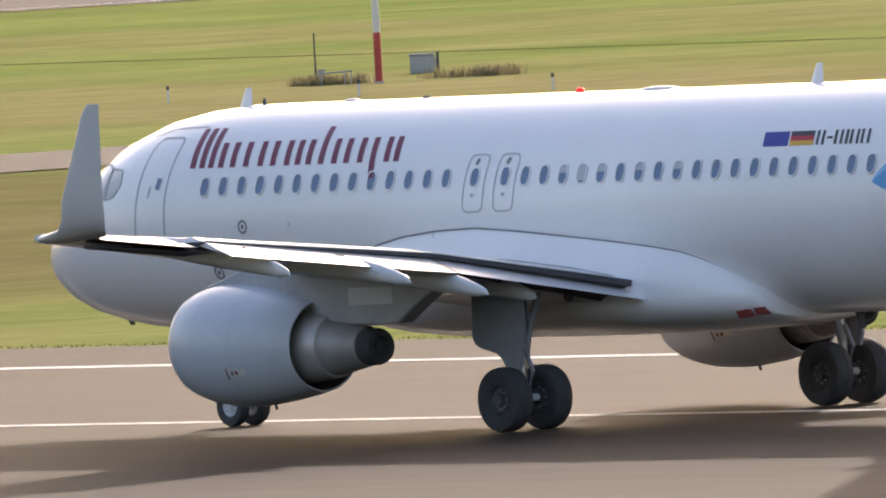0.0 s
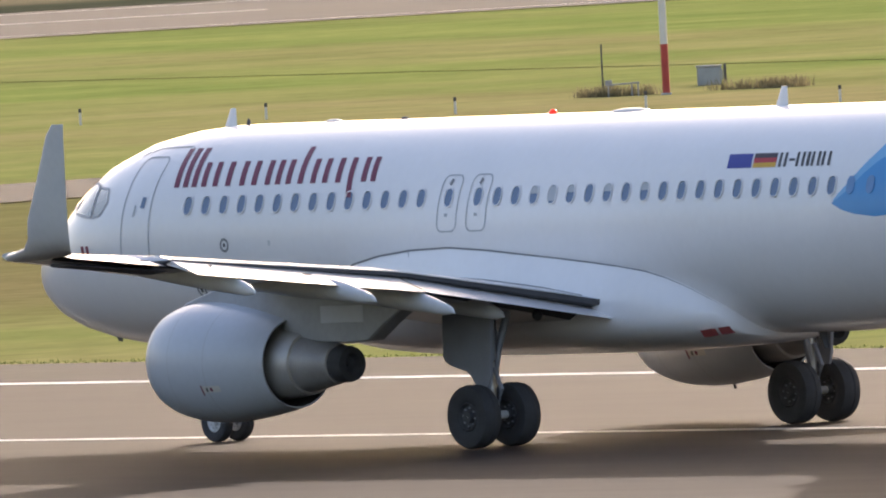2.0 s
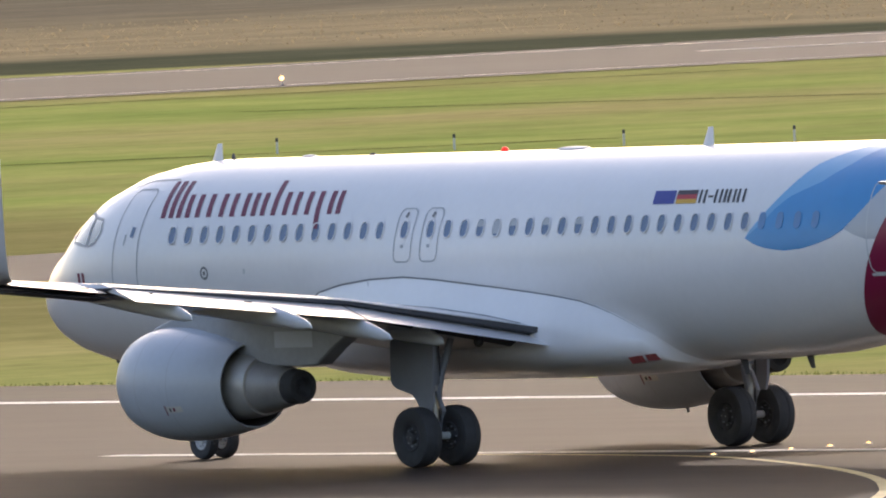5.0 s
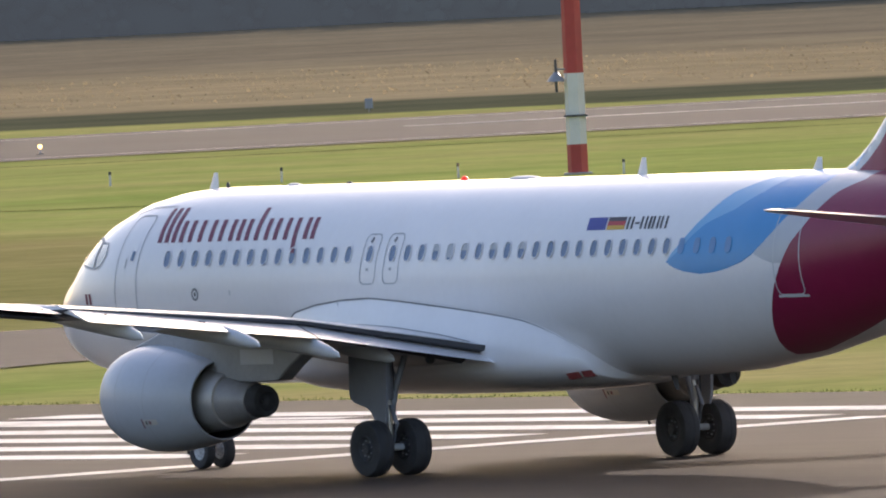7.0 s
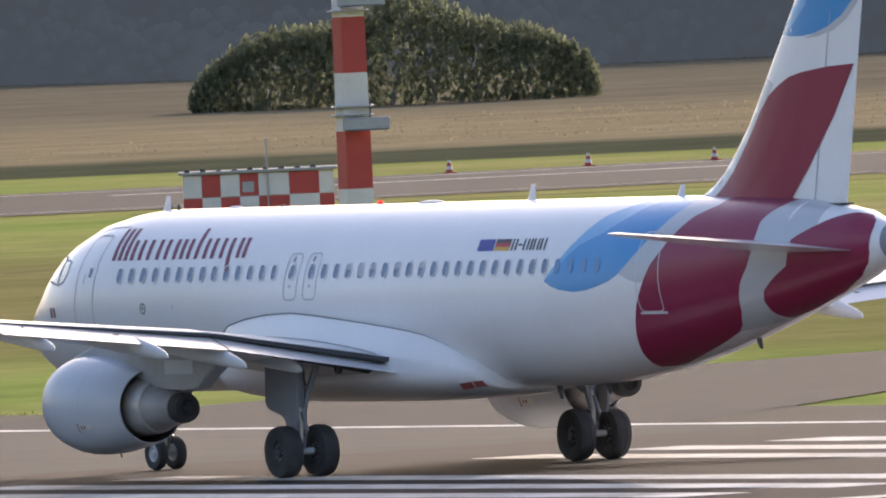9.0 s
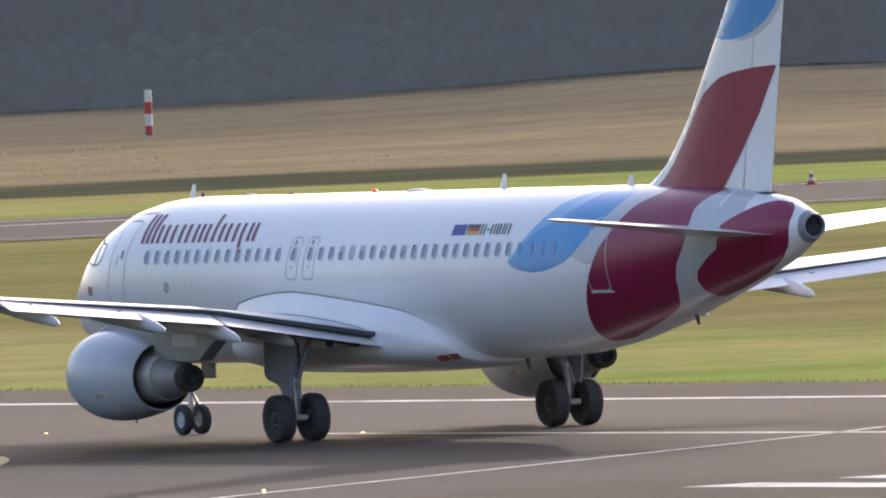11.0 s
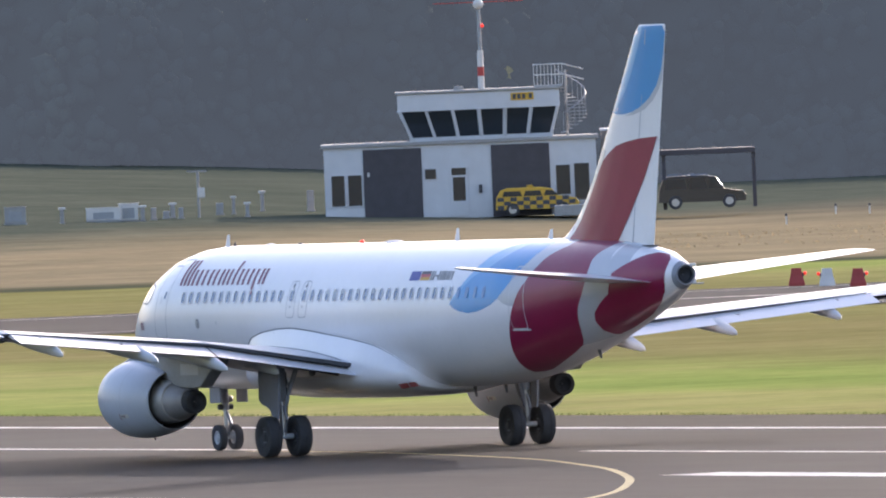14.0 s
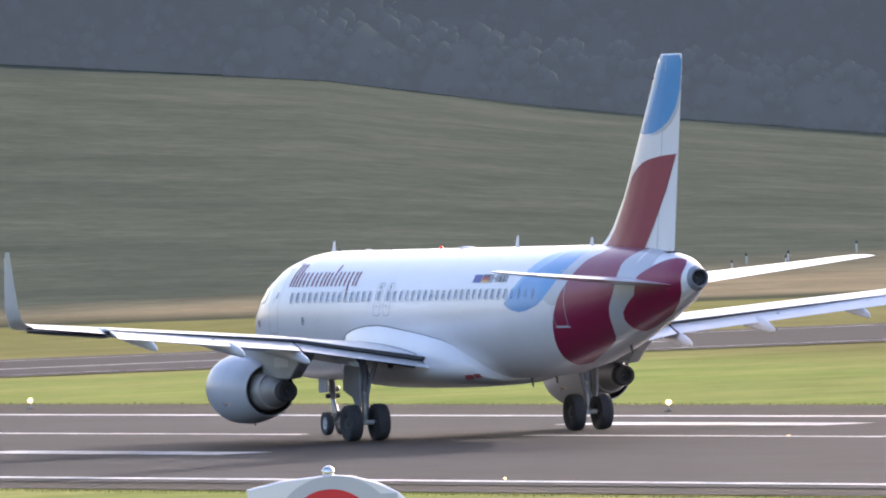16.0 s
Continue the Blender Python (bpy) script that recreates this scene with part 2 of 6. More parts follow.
    L.new(col, mul.inputs[6])
    L.new(spec, mul.inputs[7])
    L.new(mul.outputs[2], b.inputs["Base Color"])
    ob = part("ground", bm, m)
    ob.data.shade_smooth()
    return tagged(ob, "mown airfield grass with dry patches and a ripe field beyond", "grass", kind="structure")


build_ground()

ASPHALT = material("runway_asphalt", (0.0315, 0.0275, 0.0255), 0.8, vary=0.26, scale=0.07, fine=0.7, stretch=(1, 0.3, 1), spec=0.03)
GREYASPHALT = material("grey_runway_asphalt", (0.0262, 0.0276, 0.0284), 0.8, vary=0.34, scale=0.06, fine=0.5, stretch=(1, 0.35, 1), spec=0.05)
SHOULDER = material("shoulder_asphalt", (0.050, 0.046, 0.037), 0.85, vary=0.25, scale=0.1, fine=1.2, spec=0.03)
TAXI = material("taxiway_asphalt", (0.034, 0.033, 0.034), 0.8, vary=0.18, scale=0.05, fine=0.8, spec=0.03)


def surface(name, pts, z, mat, label, category="runway"):
    return tagged(part(name, flat(bmesh.new(), pts, z), mat), label, category, kind="structure")


# brownish tone up to about y 515, neutral grey tone beyond
surface("runway", [(266, 150), (328, 150), (328, 460), (323.6, 518), (266, 511)], 0.05, ASPHALT, "worn brownish asphalt runway with rubber marks")
surface("runway", [(266, 511), (323.6, 518), (322, 540), (317, 640), (315.6, 720), (315.6, 1500), (272, 1500), (272, 640), (266, 560)], 0.05, GREYASPHALT, "grey asphalt runway with rubber marks")
surface("runway_shoulder", [(240, 150), (337, 150), (336.5, 460), (333, 520), (327, 630), (323.5, 740), (323, 1500), (268.5, 1500), (268.5, 600), (240, 500)], 0.025, SHOULDER, "pale weathered asphalt runway shoulder")
surface("taxiway_exit", [(318, 520), (340, 543), (357, 553), (395, 562), (440, 570), (700, 560), (700, 585), (452, 590), (400, 592), (378, 588), (352, 577), (322, 560)], 0.035, TAXI, "grey asphalt taxiway leaving the runway", "taxiway")
FAR_LOW = [(1000, 728), (655, 814), (598, 832), (549, 849.5), (511, 860), (453, 879), (410, 903), (368, 927), (200, 1000)]
FAR_UP = [(1000, 838), (690, 880), (634, 888), (592, 903), (545, 911), (490, 926), (440, 952), (395, 969), (200, 1045)]
surface("far_taxiway", FAR_LOW + FAR_UP[::-1], 0.03, TAXI, "distant grey asphalt taxiway between grass strips", "taxiway")


def marking(name, pts, width, mat=None, z=0.06):
    return tagged(part(name, strip(bmesh.new(), pts, width, z), mat or LINEWHITE), "", "marking", "runway markings", "structure")


marking("edge_line", [(326.5, 250), (326.5, 470)], 0.9)
marking("edge_line", [(324, 490), (321.5, 540), (318, 610), (315.3, 690), (314.6, 780), (314.6, 1200)], 0.9)
marking("edge_line", [(274, 632), (274, 1200)], 0.9)
marking("centre_line", [(302.6, 250), (302.6, 425)], 0.6)
for y0 in (540, 588, 638, 688, 738, 788, 838):
    marking("centre_line", [(301.3, y0), (301.3, y0 + 30)], 0.6)
marking("threshold_line", [(270, 459), (291, 461.5), (322, 466)], 1.5)
for k in range(6):
    for x in (326 - 3.9 * k, 297 - 3.9 * k):
        marking("threshold_stripe", [(x, 469), (x, 506)], 1.9)
for y0 in (611, 761):
    for x in (289, 309.3):
        marking("touchdown_marking", [(x, y0), (x, y0 + 23)], 1.9)
for run in ([(302, 412.5), (300.5, 402.6), (296.5, 393.6), (292.5, 386.6), (289, 381.5), (285, 376.4), (276, 366), (262, 352)],
            [(300.5, 612), (300, 600), (297, 588), (293.5, 577), (290, 565), (284, 554), (276, 540), (266, 525), (250, 505)],
            [(300.5, 690), (300, 680), (297, 663), (293.5, 651), (290, 641), (284, 627), (276, 612), (264, 596)]):
    fine = []
    for i in range(len(run) - 1):
        p0, p1, p2, p3 = (Vector(run[min(max(i + k, 0), len(run) - 1)]) for k in (-1, 0, 1, 2))
        for j in range(6):
            u = j / 6
            fine.append(0.5 * (2 * p1 + (p2 - p0) * u + (2 * p0 - 5 * p1 + 4 * p2 - p3) * u * u + (3 * p1 - 3 * p2 + p3 - p0) * u ** 3))
    marking("lead_off_line", fine, 0.24, LINEYELLOW)
marking("taxi_edge_line", [(262, 510), (273, 520), (283, 528), (301, 543), (304, 546)], 0.3)
for run, dy in ((FAR_UP, -6), (FAR_LOW, 5)):
    marking("far_edge_line", [(x, y + dy) for x, y in run], 0.4 if dy > 0 else 0.6, z=0.04)
for k in range(9):
    a = Vector((668, 850)) + k * Vector((-58, 19.5))
    marking("far_centre_dash", [a, a + Vector((-26, 8.7))], 1.2, z=0.04)
DITCH = material("dark_ditch_grass", (0.085, 0.09, 0.032), 0.9, vary=0.45, scale=0.2, fine=2, spec=0.0)
for run, w in (([(566, 786), (567.5, 769), (568, 745), (565, 725), (562.5, 705), (560.5, 688), (558.5, 665), (555, 635)], 0.5), ([(470, 605), (455, 585), (441, 575)], 0.5), ([(610, 812), (575, 824), (540, 838), (500, 852)], 0.9), ([(520, 700), (500, 720), (480, 760)], 0.8)):
    tagged(part("ditch", strip(bmesh.new(), run, w, 0.012), DITCH), "shallow dark ditch in the grass", "ditch", kind="structure")

# ---- airliner ----
AIRLINER = thing("airliner", "white twin-engine airliner with blue and burgundy tail rolling on the runway", "airplane")


def A(x, y, z):
    """Station aft of the nose, offset to starboard, height: in the airliner's space."""
    return Vector((y, 17.71 - x, z))


PX = (0, .15, .5, 1, 1.6, 2.3, 3, 4, 5, 6, 7, 12, 18, 23, 24, 26, 28, 30, 32, 34, 36, 37.0)
TOP = (3.25, 3.62, 3.95, 4.27, 4.55, 5.05, 5.42, 5.72, 5.87, 5.94, 5.95, 5.95, 5.95, 5.95, 5.95, 5.95, 5.95, 5.94, 5.90, 5.80, 5.55, 5.24)
BOT = (3.25, 2.9, 2.6, 2.36, 2.17, 2.02, 1.92, 1.85, 1.82, 1.81, 1.81, 1.81, 1.81, 1.81, 1.82, 1.91, 2.15, 2.52, 2.98, 3.48, 4.05, 4.45)
WID = (0.01, .36, .66, .98, 1.27, 1.53, 1.71, 1.87, 1.95, 1.975, 1.975, 1.975, 1.975, 1.975, 1.975, 1.95, 1.83, 1.6, 1.32, 1.0, .62, .34)


def hull(x):
    """Top, bottom and half width of the fuselage."""
    return float(np.interp(x, PX, TOP)), float(np.interp(x, PX, BOT)), float(np.interp(x, PX, WID))


def hull_ring(x, n=48, grow=0.0):
    t, b, w = hull(x)
    c, r = (t + b) / 2, (t - b) / 2
    return [A(x, (w + grow) * math.sin(a), c + (r + grow) * math.cos(a)) for a in (2 * math.pi * k / n for k in range(n))]


def on_hull(x, th, off=0.0, sx=-1):
    """A point of the skin: th runs from 0 at the top to pi at the keel."""
    t, b, w = hull(x)
    return A(x, sx * (w + off) * math.sin(th), (t + b) / 2 + ((t - b) / 2 + off) * math.cos(th))


def theta(x, z):
    t, b, w = hull(x)
    return math.acos(min(max((z - (t + b) / 2) / ((t - b) / 2), -0.999), 0.999))


def cut(bm, axis, lo, hi, step):
    """Slices a flat mesh so that it can follow a curved skin."""
    no = Vector((1, 0, 0)) if axis == 0 else Vector((0, 1, 0))
    v = lo + step
    while v < hi:
        bmesh.ops.bisect_plane(bm, geom=bm.verts[:] + bm.edges[:] + bm.faces[:], dist=1e-5, plane_co=no * v, plane_no=no)
        v += step
    return bm


def painted(name, polys, mat, parent, off=0.006, label=""):
    """Paint on the port skin, outlined by stations and heights."""
    bm = bmesh.new()
    for p in polys:
        bm.faces.new([bm.verts.new((x, theta(x, z), 0)) for x, z in p])
    bmesh.ops.triangulate(bm, faces=bm.faces[:])
    xs, ys = [v.co.x for v in bm.verts], [v.co.y for v in bm.verts]
    cut(bm, 0, min(xs), max(xs), 0.35)
    cut(bm, 1, min(ys), max(ys), 0.09)
    for v in bm.verts:
        v.co = on_hull(v.co.x, v.co.y, off)
    return part(name, bm, mat, parent, label, smooth=60)


def ribbon(bm, pts, width, off=0.007, closed=False):
    """A thin painted line on the port skin."""
    if closed:
        pts = list(pts) + [pts[0]]
    dense = []
    for (x0, z0), (x1, z1) in zip(pts, pts[1:]):
        n = max(1, int(math.hypot(x1 - x0, z1 - z0) / 0.12))
        dense += [Vector((x0 + (x1 - x0) * k / n, z0 + (z1 - z0) * k / n)) for k in range(n)]
    dense.append(Vector(pts[-1]))
    rows = []
    for i, p in enumerate(dense):
        if closed:
            d = dense[(i + 1) % (len(dense) - 1)] - dense[i - 1 if i else -2]
        else:
            d = dense[min(i + 1, len(dense) - 1)] - dense[max(i - 1, 0)]
        n = Vector((-d.y, d.x)).normalized() * width / 2
        rows.append([bm.verts.new(on_hull(q.x, theta(q.x, q.y), off)) for q in (p + n, p - n)])
    for a, b in zip(rows, rows[1:]):
        bm.faces.new((a[0], a[1], b[1], b[0]))
    return bm


def rounded(x0, x1, z0, z1, r, lean=0.0):
    out = []
    for cx, cz, a0 in ((x1 - r, z1 - r, 0), (x0 + r, z1 - r, 90), (x0 + r, z0 + r, 180), (x1 - r, z0 + r, 270)):
        for k in range(5):
            a = radians(a0 + 22.5 * k)
            x, z = cx + r * math.cos(a), cz + r * math.sin(a)
            out.append((x + lean * (z - z0), z))
    return out


def build_fuselage():
    xs = sorted(set([x for x in PX if x < 36.9] + [0.05, 0.3, 0.75, 1.3, 1.95, 2.65, 3.5, 4.5, 8, 9, 10, 14, 16, 20, 22, 25, 27, 29, 31, 33, 35, 36.6, 36.95]))
    f = part("fuselage", loft(bmesh.new(), [hull_ring(x, 72) for x in xs], caps=False), WHITE, AIRLINER, smooth=50)
    # nose cap and exhaust at the tail
    bm = loft(bmesh.new(), [hull_ring(x, 32) for x in (36.95, 37.0)], caps=False)
    part("tail_cone", bm, WHITE, f, smooth=50)
    bm = loft(bmesh.new(), [hull_ring(37.0, 32), [A(37.24, 0.30 * math.sin(a), 4.86 + 0.29 * math.cos(a)) for a in (2 * math.pi * k / 32 for k in range(32))],
                            [A(37.24, 0.255 * math.sin(a), 4.86 + 0.255 * math.cos(a)) for a in (2 * math.pi * k / 32 for k in range(32))],
                            [A(36.95, 0.24 * math.sin(a), 4.86 + 0.24 * math.cos(a)) for a in (2 * math.pi * k / 32 for k in range(32))]], caps=False)
    bm.faces.new([v for v in bm.verts[-32:]]) if bm.verts.ensure_lookup_table() is None else None
    part("exhaust", bm, GEARGREY, f, "dark grey metal exhaust ring", smooth=40)
    part("exhaust_hole", lathe(bmesh.new(), [(37.2, 0.20), (37.08, 0.19), (37.02, 0.02)], 0.0, 4.86 + 0.027 * 25.2, 24), BLACK, f, "black exhaust opening")
    # tail livery
    blue_low = [(26.05, 4.0), (26.6, 3.94), (27.1, 3.97), (27.56, 4.05), (28.0, 4.16), (28.31, 4.3), (28.65, 4.55), (28.94, 4.8), (29.25, 5.1), (29.5, 5.35), (29.75, 5.68), (29.9, 5.94)]
    mid = [(28.75, 5.945), (28.29, 5.8), (27.9, 5.54), (27.33, 5.22), (26.56, 4.96), (26.2, 4.72), (25.9, 4.46), (25.5, 4.24)]
    up = [(25.45, 4.24), (25.6, 4.38), (25.78, 4.52), (26.13, 4.85), (26.42, 5.13), (26.87, 5.56), (27.41, 5.76), (27.95, 5.89), (28.4, 5.945)]
    painted("blue_stripe", [[(25.42, 4.2), (25.7, 4.08)] + blue_low + mid], BLUE, f)
    painted("light_blue_stripe", [up + mid], LIGHTBLUE, f)
    red_l = [(31.0, 5.92), (30.95, 5.73), (30.44, 5.5), (30.17, 5.23), (29.83, 4.84), (29.48, 4.5), (29.22, 4.12), (28.92, 3.69), (28.67, 3.31), (28.34, 2.85), (28.08, 2.51), (27.95, 2.32), (27.93, 2.22)]
    red_r = [(28.3, 2.24), (28.69, 2.30), (29.76, 2.53), (30.71, 2.77), (31.37, 2.96), (31.7, 3.11), (32.08, 3.42), (32.27, 3.72), (32.48, 4.03), (32.82, 4.4), (32.97, 4.7), (33.02, 4.95), (33.05, 5.15), (33.02, 5.34), (33.12, 5.5), (33.37, 5.68), (33.6, 5.82)]
    painted("silver_band", [[(28.35, 4.32)] + blue_low[6:] + red_l[:8][:1] + red_l[1:7] + [(28.95, 4.12), (28.65, 4.2)]], SILVER, f, 0.005)
    painted("burgundy_panel", [red_l + red_r], BURGUNDY, f)
    aft = [(32.86, 3.37), (32.94, 3.64), (33.12, 3.86), (33.63, 4.16), (34.08, 4.38), (34.2, 4.7), (34.27, 4.95), (34.6, 5.10), (35.0, 5.25)]
    painted("burgundy_panel", [aft + [(35.31, 5.36), (36.0, 5.49), (36.4, 5.42), (36.66, 5.3), (36.76, 5.15), (36.74, 4.9), (36.66, 4.6), (36.5, 4.40), (36.05, 4.12), (35.02, 3.77), (33.68, 3.40), (33.0, 3.24), (32.9, 3.25)]], BURGUNDY, f)
    painted("silver_band", [red_r[4:] + [(34.3, 5.76), (34.9, 5.7)] + aft[::-1] + [(32.8, 3.2), (32.2, 3.08)]], SILVER, f, 0.004)
    # doors
    for name, rect, mat in (("front_door", rounded(4.58, 5.47, 3.38, 5.42, 0.16), SOFTLINE), ("overwing_exit", rounded(14.06, 14.62, 3.90, 4.92, 0.14, 0.06), SOFTLINE),
                            ("overwing_exit", rounded(14.92, 15.48, 3.90, 4.92, 0.14, 0.06), SOFTLINE), ("rear_door", rounded(28.98, 29.78, 3.47, 5.2, 0.14), GREY)):
        part(name, ribbon(bmesh.new(), rect, 0.028, 0.009, True), mat, f, "outline of a door in the white skin")
    part("door_sill", ribbon(bmesh.new(), [(28.95, 3.44), (29.85, 3.44)], 0.05, 0.012), GREY, f)
    for x, z in ((14.33, 4.8), (15.2, 4.8)):
        part("exit_sign", ribbon(bmesh.new(), [(x, z - 0.05), (x + 0.05, z + 0.05)], 0.08, 0.011), LINE, f)
        part("exit_handle", ribbon(bmesh.new(), [(x - 0.04, 4.2), (x + 0.05, 4.2)], 0.06, 0.011), SOFTLINE, f)
    part("door_window", ribbon(bmesh.new(), [(5.2, 4.50), (5.22, 4.70)], 0.13, 0.012), PANE, f)
    part("door_handle", ribbon(bmesh.new(), [(4.95, 4.35), (4.98, 4.56)], 0.05, 0.012), SOFTLINE, f)
    # cockpit glass
    for p in ([(2.03, 4.62), (2.5, 4.98), (2.72, 4.88), (2.42, 4.5)], [(2.60, 4.42), (2.70, 4.82), (3.02, 4.98), (3.30, 4.90), (3.40, 4.34)], [(3.47, 4.34), (3.40, 4.88), (3.80, 4.86), (3.92, 4.62), (3.75, 4.40)]):
        painted("cockpit_window", [p], COCKPIT, f, 0.010, "dark cockpit window pane")
        part("window_frame", ribbon(bmesh.new(), p, 0.05, 0.013, True), SOFTLINE, f)
    # cabin windows, one mesh for all
    w = []
    for k in range(16):
        a = 2 * math.pi * k / 16
        c, s = math.cos(a), math.sin(a)
        w.append((0.112 * math.copysign(abs(c) ** 0.75, c), 0.170 * math.copysign(abs(s) ** 0.75, s)))
    bm = bmesh.new()
    inner = [bm.verts.new((0.004, y, z)) for y, z in w]
    outer = [bm.verts.new((-0.010, y * 1.22, z * 1.16)) for y, z in w]
    lip = [bm.verts.new((-0.014, y * 1.05, z * 1.03)) for y, z in w]
    bm.faces.new(inner)
    for k in range(16):
        j = (k + 1) % 16
        bm.faces.new((outer[k], outer[j], lip[j], lip[k])).material_index = 1
        bm.faces.new((lip[k], lip[j], inner[j], inner[k])).material_index = 1
    first = part("cabin_window", bm, (PANE, WHITE), f, "dark blue cabin window in a white rim")
    shade = material("lowered_window_blind", (0.42, 0.44, 0.47), 0.5, vary=0.05)
    blue_pane = material("printed_window_pane", (0.10, 0.25, 0.48), 0.3, vary=0.1)
    rows = [6.62 + 0.533 * k for k in range(14)] + [14.36, 15.22] + [15.78 + 0.533 * k for k in range(23)]
    for k, x in enumerate(rows):
        if k == len(rows) - 4:
            bm = bmesh.new()
            bm.faces.new([bm.verts.new((-0.004, y, z)) for y, z in w])
            bare = part("cabin_window", bm, blue_pane, f)
            ob = bare
        elif k > len(rows) - 4:
            ob = new("cabin_window", bare.data)
        else:
            ob = first if k == 0 else new("cabin_window", first.data)
        ob.parent = f
        th = theta(x, 4.52)
        p = on_hull(x, th, 0.006)
        n = (on_hull(x, th, 0.5) - p).normalized()
        ob.matrix_basis = Matrix.Translation(p) @ Matrix.Rotation(math.asin(n.z), 4, "Y")
        ob["label"] = "dark blue cabin window in a white rim"
        if k in (18, 19, 20, 22, 24):
            bm = bmesh.new()
            bm.faces.new([bm.verts.new((-0.004, y * 0.96, max(z, 0.165 - 0.33 * (0.9 if k == 19 else 0.42)) * 0.96)) for y, z in w])
            b = part("window_blind", bm, shade, ob, "half-lowered pale blind")
    # title: nine slanted plain shapes, flags and registration bars
    def slab(x0, x1, z0, z1, lean=0.28):
        return [(x0 - lean * (z0 - 4.85), z0), (x1 - lean * (z0 - 4.85), z0), (x1 - lean * (z1 - 4.85), z1), (x0 - lean * (z1 - 4.85), z1)]

    base, xh = 4.86, 5.30
    for x, strokes, pitch, top in ((6.05, 3, 0.26, 5.56), (6.86, 2, 0.34, xh), (7.58, 1, 0.30, xh), (8.00, 2, 0.36, xh), (8.76, 3, 0.31, xh), (9.74, 1, 0.30, 5.52), (10.12, 2, 0.35, xh), (10.86, 2, 0.36, xh), (11.62, 2, 0.28, xh)):
        low = 4.58 if x == 10.86 else base
        for k in range(strokes):
            painted("title_bar", [slab(x + pitch * k, x + pitch * k + 0.155, low if k == 1 and low < base else base, top)], TITLE, f, 0.008, "plain dark red slanted bar of the title")
    painted("blue_flag", [slab(22.27, 22.95, 4.88, 5.13)], material("flag_blue", (0.02, 0.04, 0.28), 0.4), f, 0.008)
    for z0, z1, c, nm in ((5.047, 5.13, (0.03, 0.02, 0.03), "black"), (4.963, 5.047, (0.45, 0.02, 0.03), "red"), (4.88, 4.963, (0.65, 0.36, 0.03), "gold")):
        painted("flag_stripe", [slab(23.0, 23.65, z0, z1)], material("flag_" + nm, c, 0.4), f, 0.008)
    for k, (wd) in enumerate((0.24, 0.16, 0.25, 0.08, 0.26, 0.26)):
        x = 23.72 + (0, 0.29, 0.49, 0.79, 0.92, 1.22)[k]
        z0, z1 = (4.98, 5.02) if k == 1 else (4.88, 5.13)
        polys = [slab(x, x + wd, z0, z1)] if wd < 0.2 else [slab(x, x + 0.07, z0, z1), slab(x + wd - 0.09, x + wd - 0.02, z0, z1)]
        painted("registration_bar", polys, DARK, f, 0.008, "dark bar of the registration")
    for x in (2.80, 2.98):
        painted("nose_mark", [slab(x, x + 0.11, 3.60, 3.82, 0.3)], TITLE, f, 0.009, "small dark red bar")
    # ports, lines and small things on the skin
    for x, z in ((7.76, 3.77), (6.76, 2.94)):
        part("port_ring", ribbon(bmesh.new(), [(x + 0.11 * math.cos(a), z + 0.11 * math.sin(a)) for a in (math.pi * k / 8 for k in range(16))], 0.045, 0.009, True), LINE, f)
        part("static_port", ribbon(bmesh.new(), [(x - 0.03, z), (x + 0.03, z)], 0.07, 0.010), DARK, f)
    part("probe_plate", ribbon(bmesh.new(), [(9.1, 3.74), (9.1, 3.84)], 0.07, 0.009), GREY, f)
    part("panel_line", ribbon(bmesh.new(), [(4.2, 5.45), (4.8, 5.58), (5.9, 5.60)], 0.02, 0.008), SOFTLINE, f)
    for x, lo, h, n in ((5.48, 5.92, 0.34, "blade_antenna"), (21.65, 5.94, 0.36, "blade_antenna"), (28.05, 5.94, 0.26, "blade_antenna")):
        bm = loft(bmesh.new(), [[A(x + dx, dy, lo) for dx, dy in ((0, 0), (0.12, -0.025), (0.36, 0), (0.12, 0.025))],
                                [A(x + dx, dy, lo + h) for dx, dy in ((0.2, 0), (0.25, -0.012), (0.36, 0), (0.25, 0.012))]])
        part(n, bm, WHITE, f)
    for x, s, mat, nm in ((15.22, (0.10, 0.07, 0.09), LAMPRED, "beacon"), (8.75, (0.22, 0.12, 0.05), GREY, "dome"), (10.86, (0.1, 0.06, 0.05), DARK, "probe"), (17.48, (0.5, 0.22, 0.06), GREY, "antenna_fairing"), (6.2, (0.04, 0.04, 0.12), DARK, "probe")):
        bm = bmesh.new()
        bmesh.ops.create_uvsphere(bm, u_segments=14, v_segments=8, radius=1.0)
        bmesh.ops.transform(bm, matrix=Matrix.Translation(A(x, 0, 5.945)) @ Matrix.Diagonal((s[1], s[0], s[2], 1)), verts=bm.verts[:])
        part(nm, bm, mat, f, "red anti-collision light" if nm == "beacon" else "", smooth=60)
    for x, z0, z1 in ((1.75, 2.20, 1.96), (22.5, 1.83, 1.52), (31.1, 2.80, 2.56), (24.6, 1.9, 1.62)):
        bm = loft(bmesh.new(), [[A(x + dx, dy, z0) for dx, dy in ((0, 0), (0.08, -0.03), (0.26, 0), (0.08, 0.03))], [A(x + 0.16 + dx, dy, z1) for dx, dy in ((0, 0), (0.04, -0.02), (0.14, 0), (0.04, 0.02))]])
        part("drain_mast", bm, DARK, f)
    # wing to body fairing: its top meets the hull along one seam
    def meet(x, wd, zc, top):
        """Height at which the fairing comes out of the hull."""
        t, bo, w = hull(x)
        z = top
        while z > zc:
            c = ((z - zc) / (top - zc)) ** (1 / 0.9)
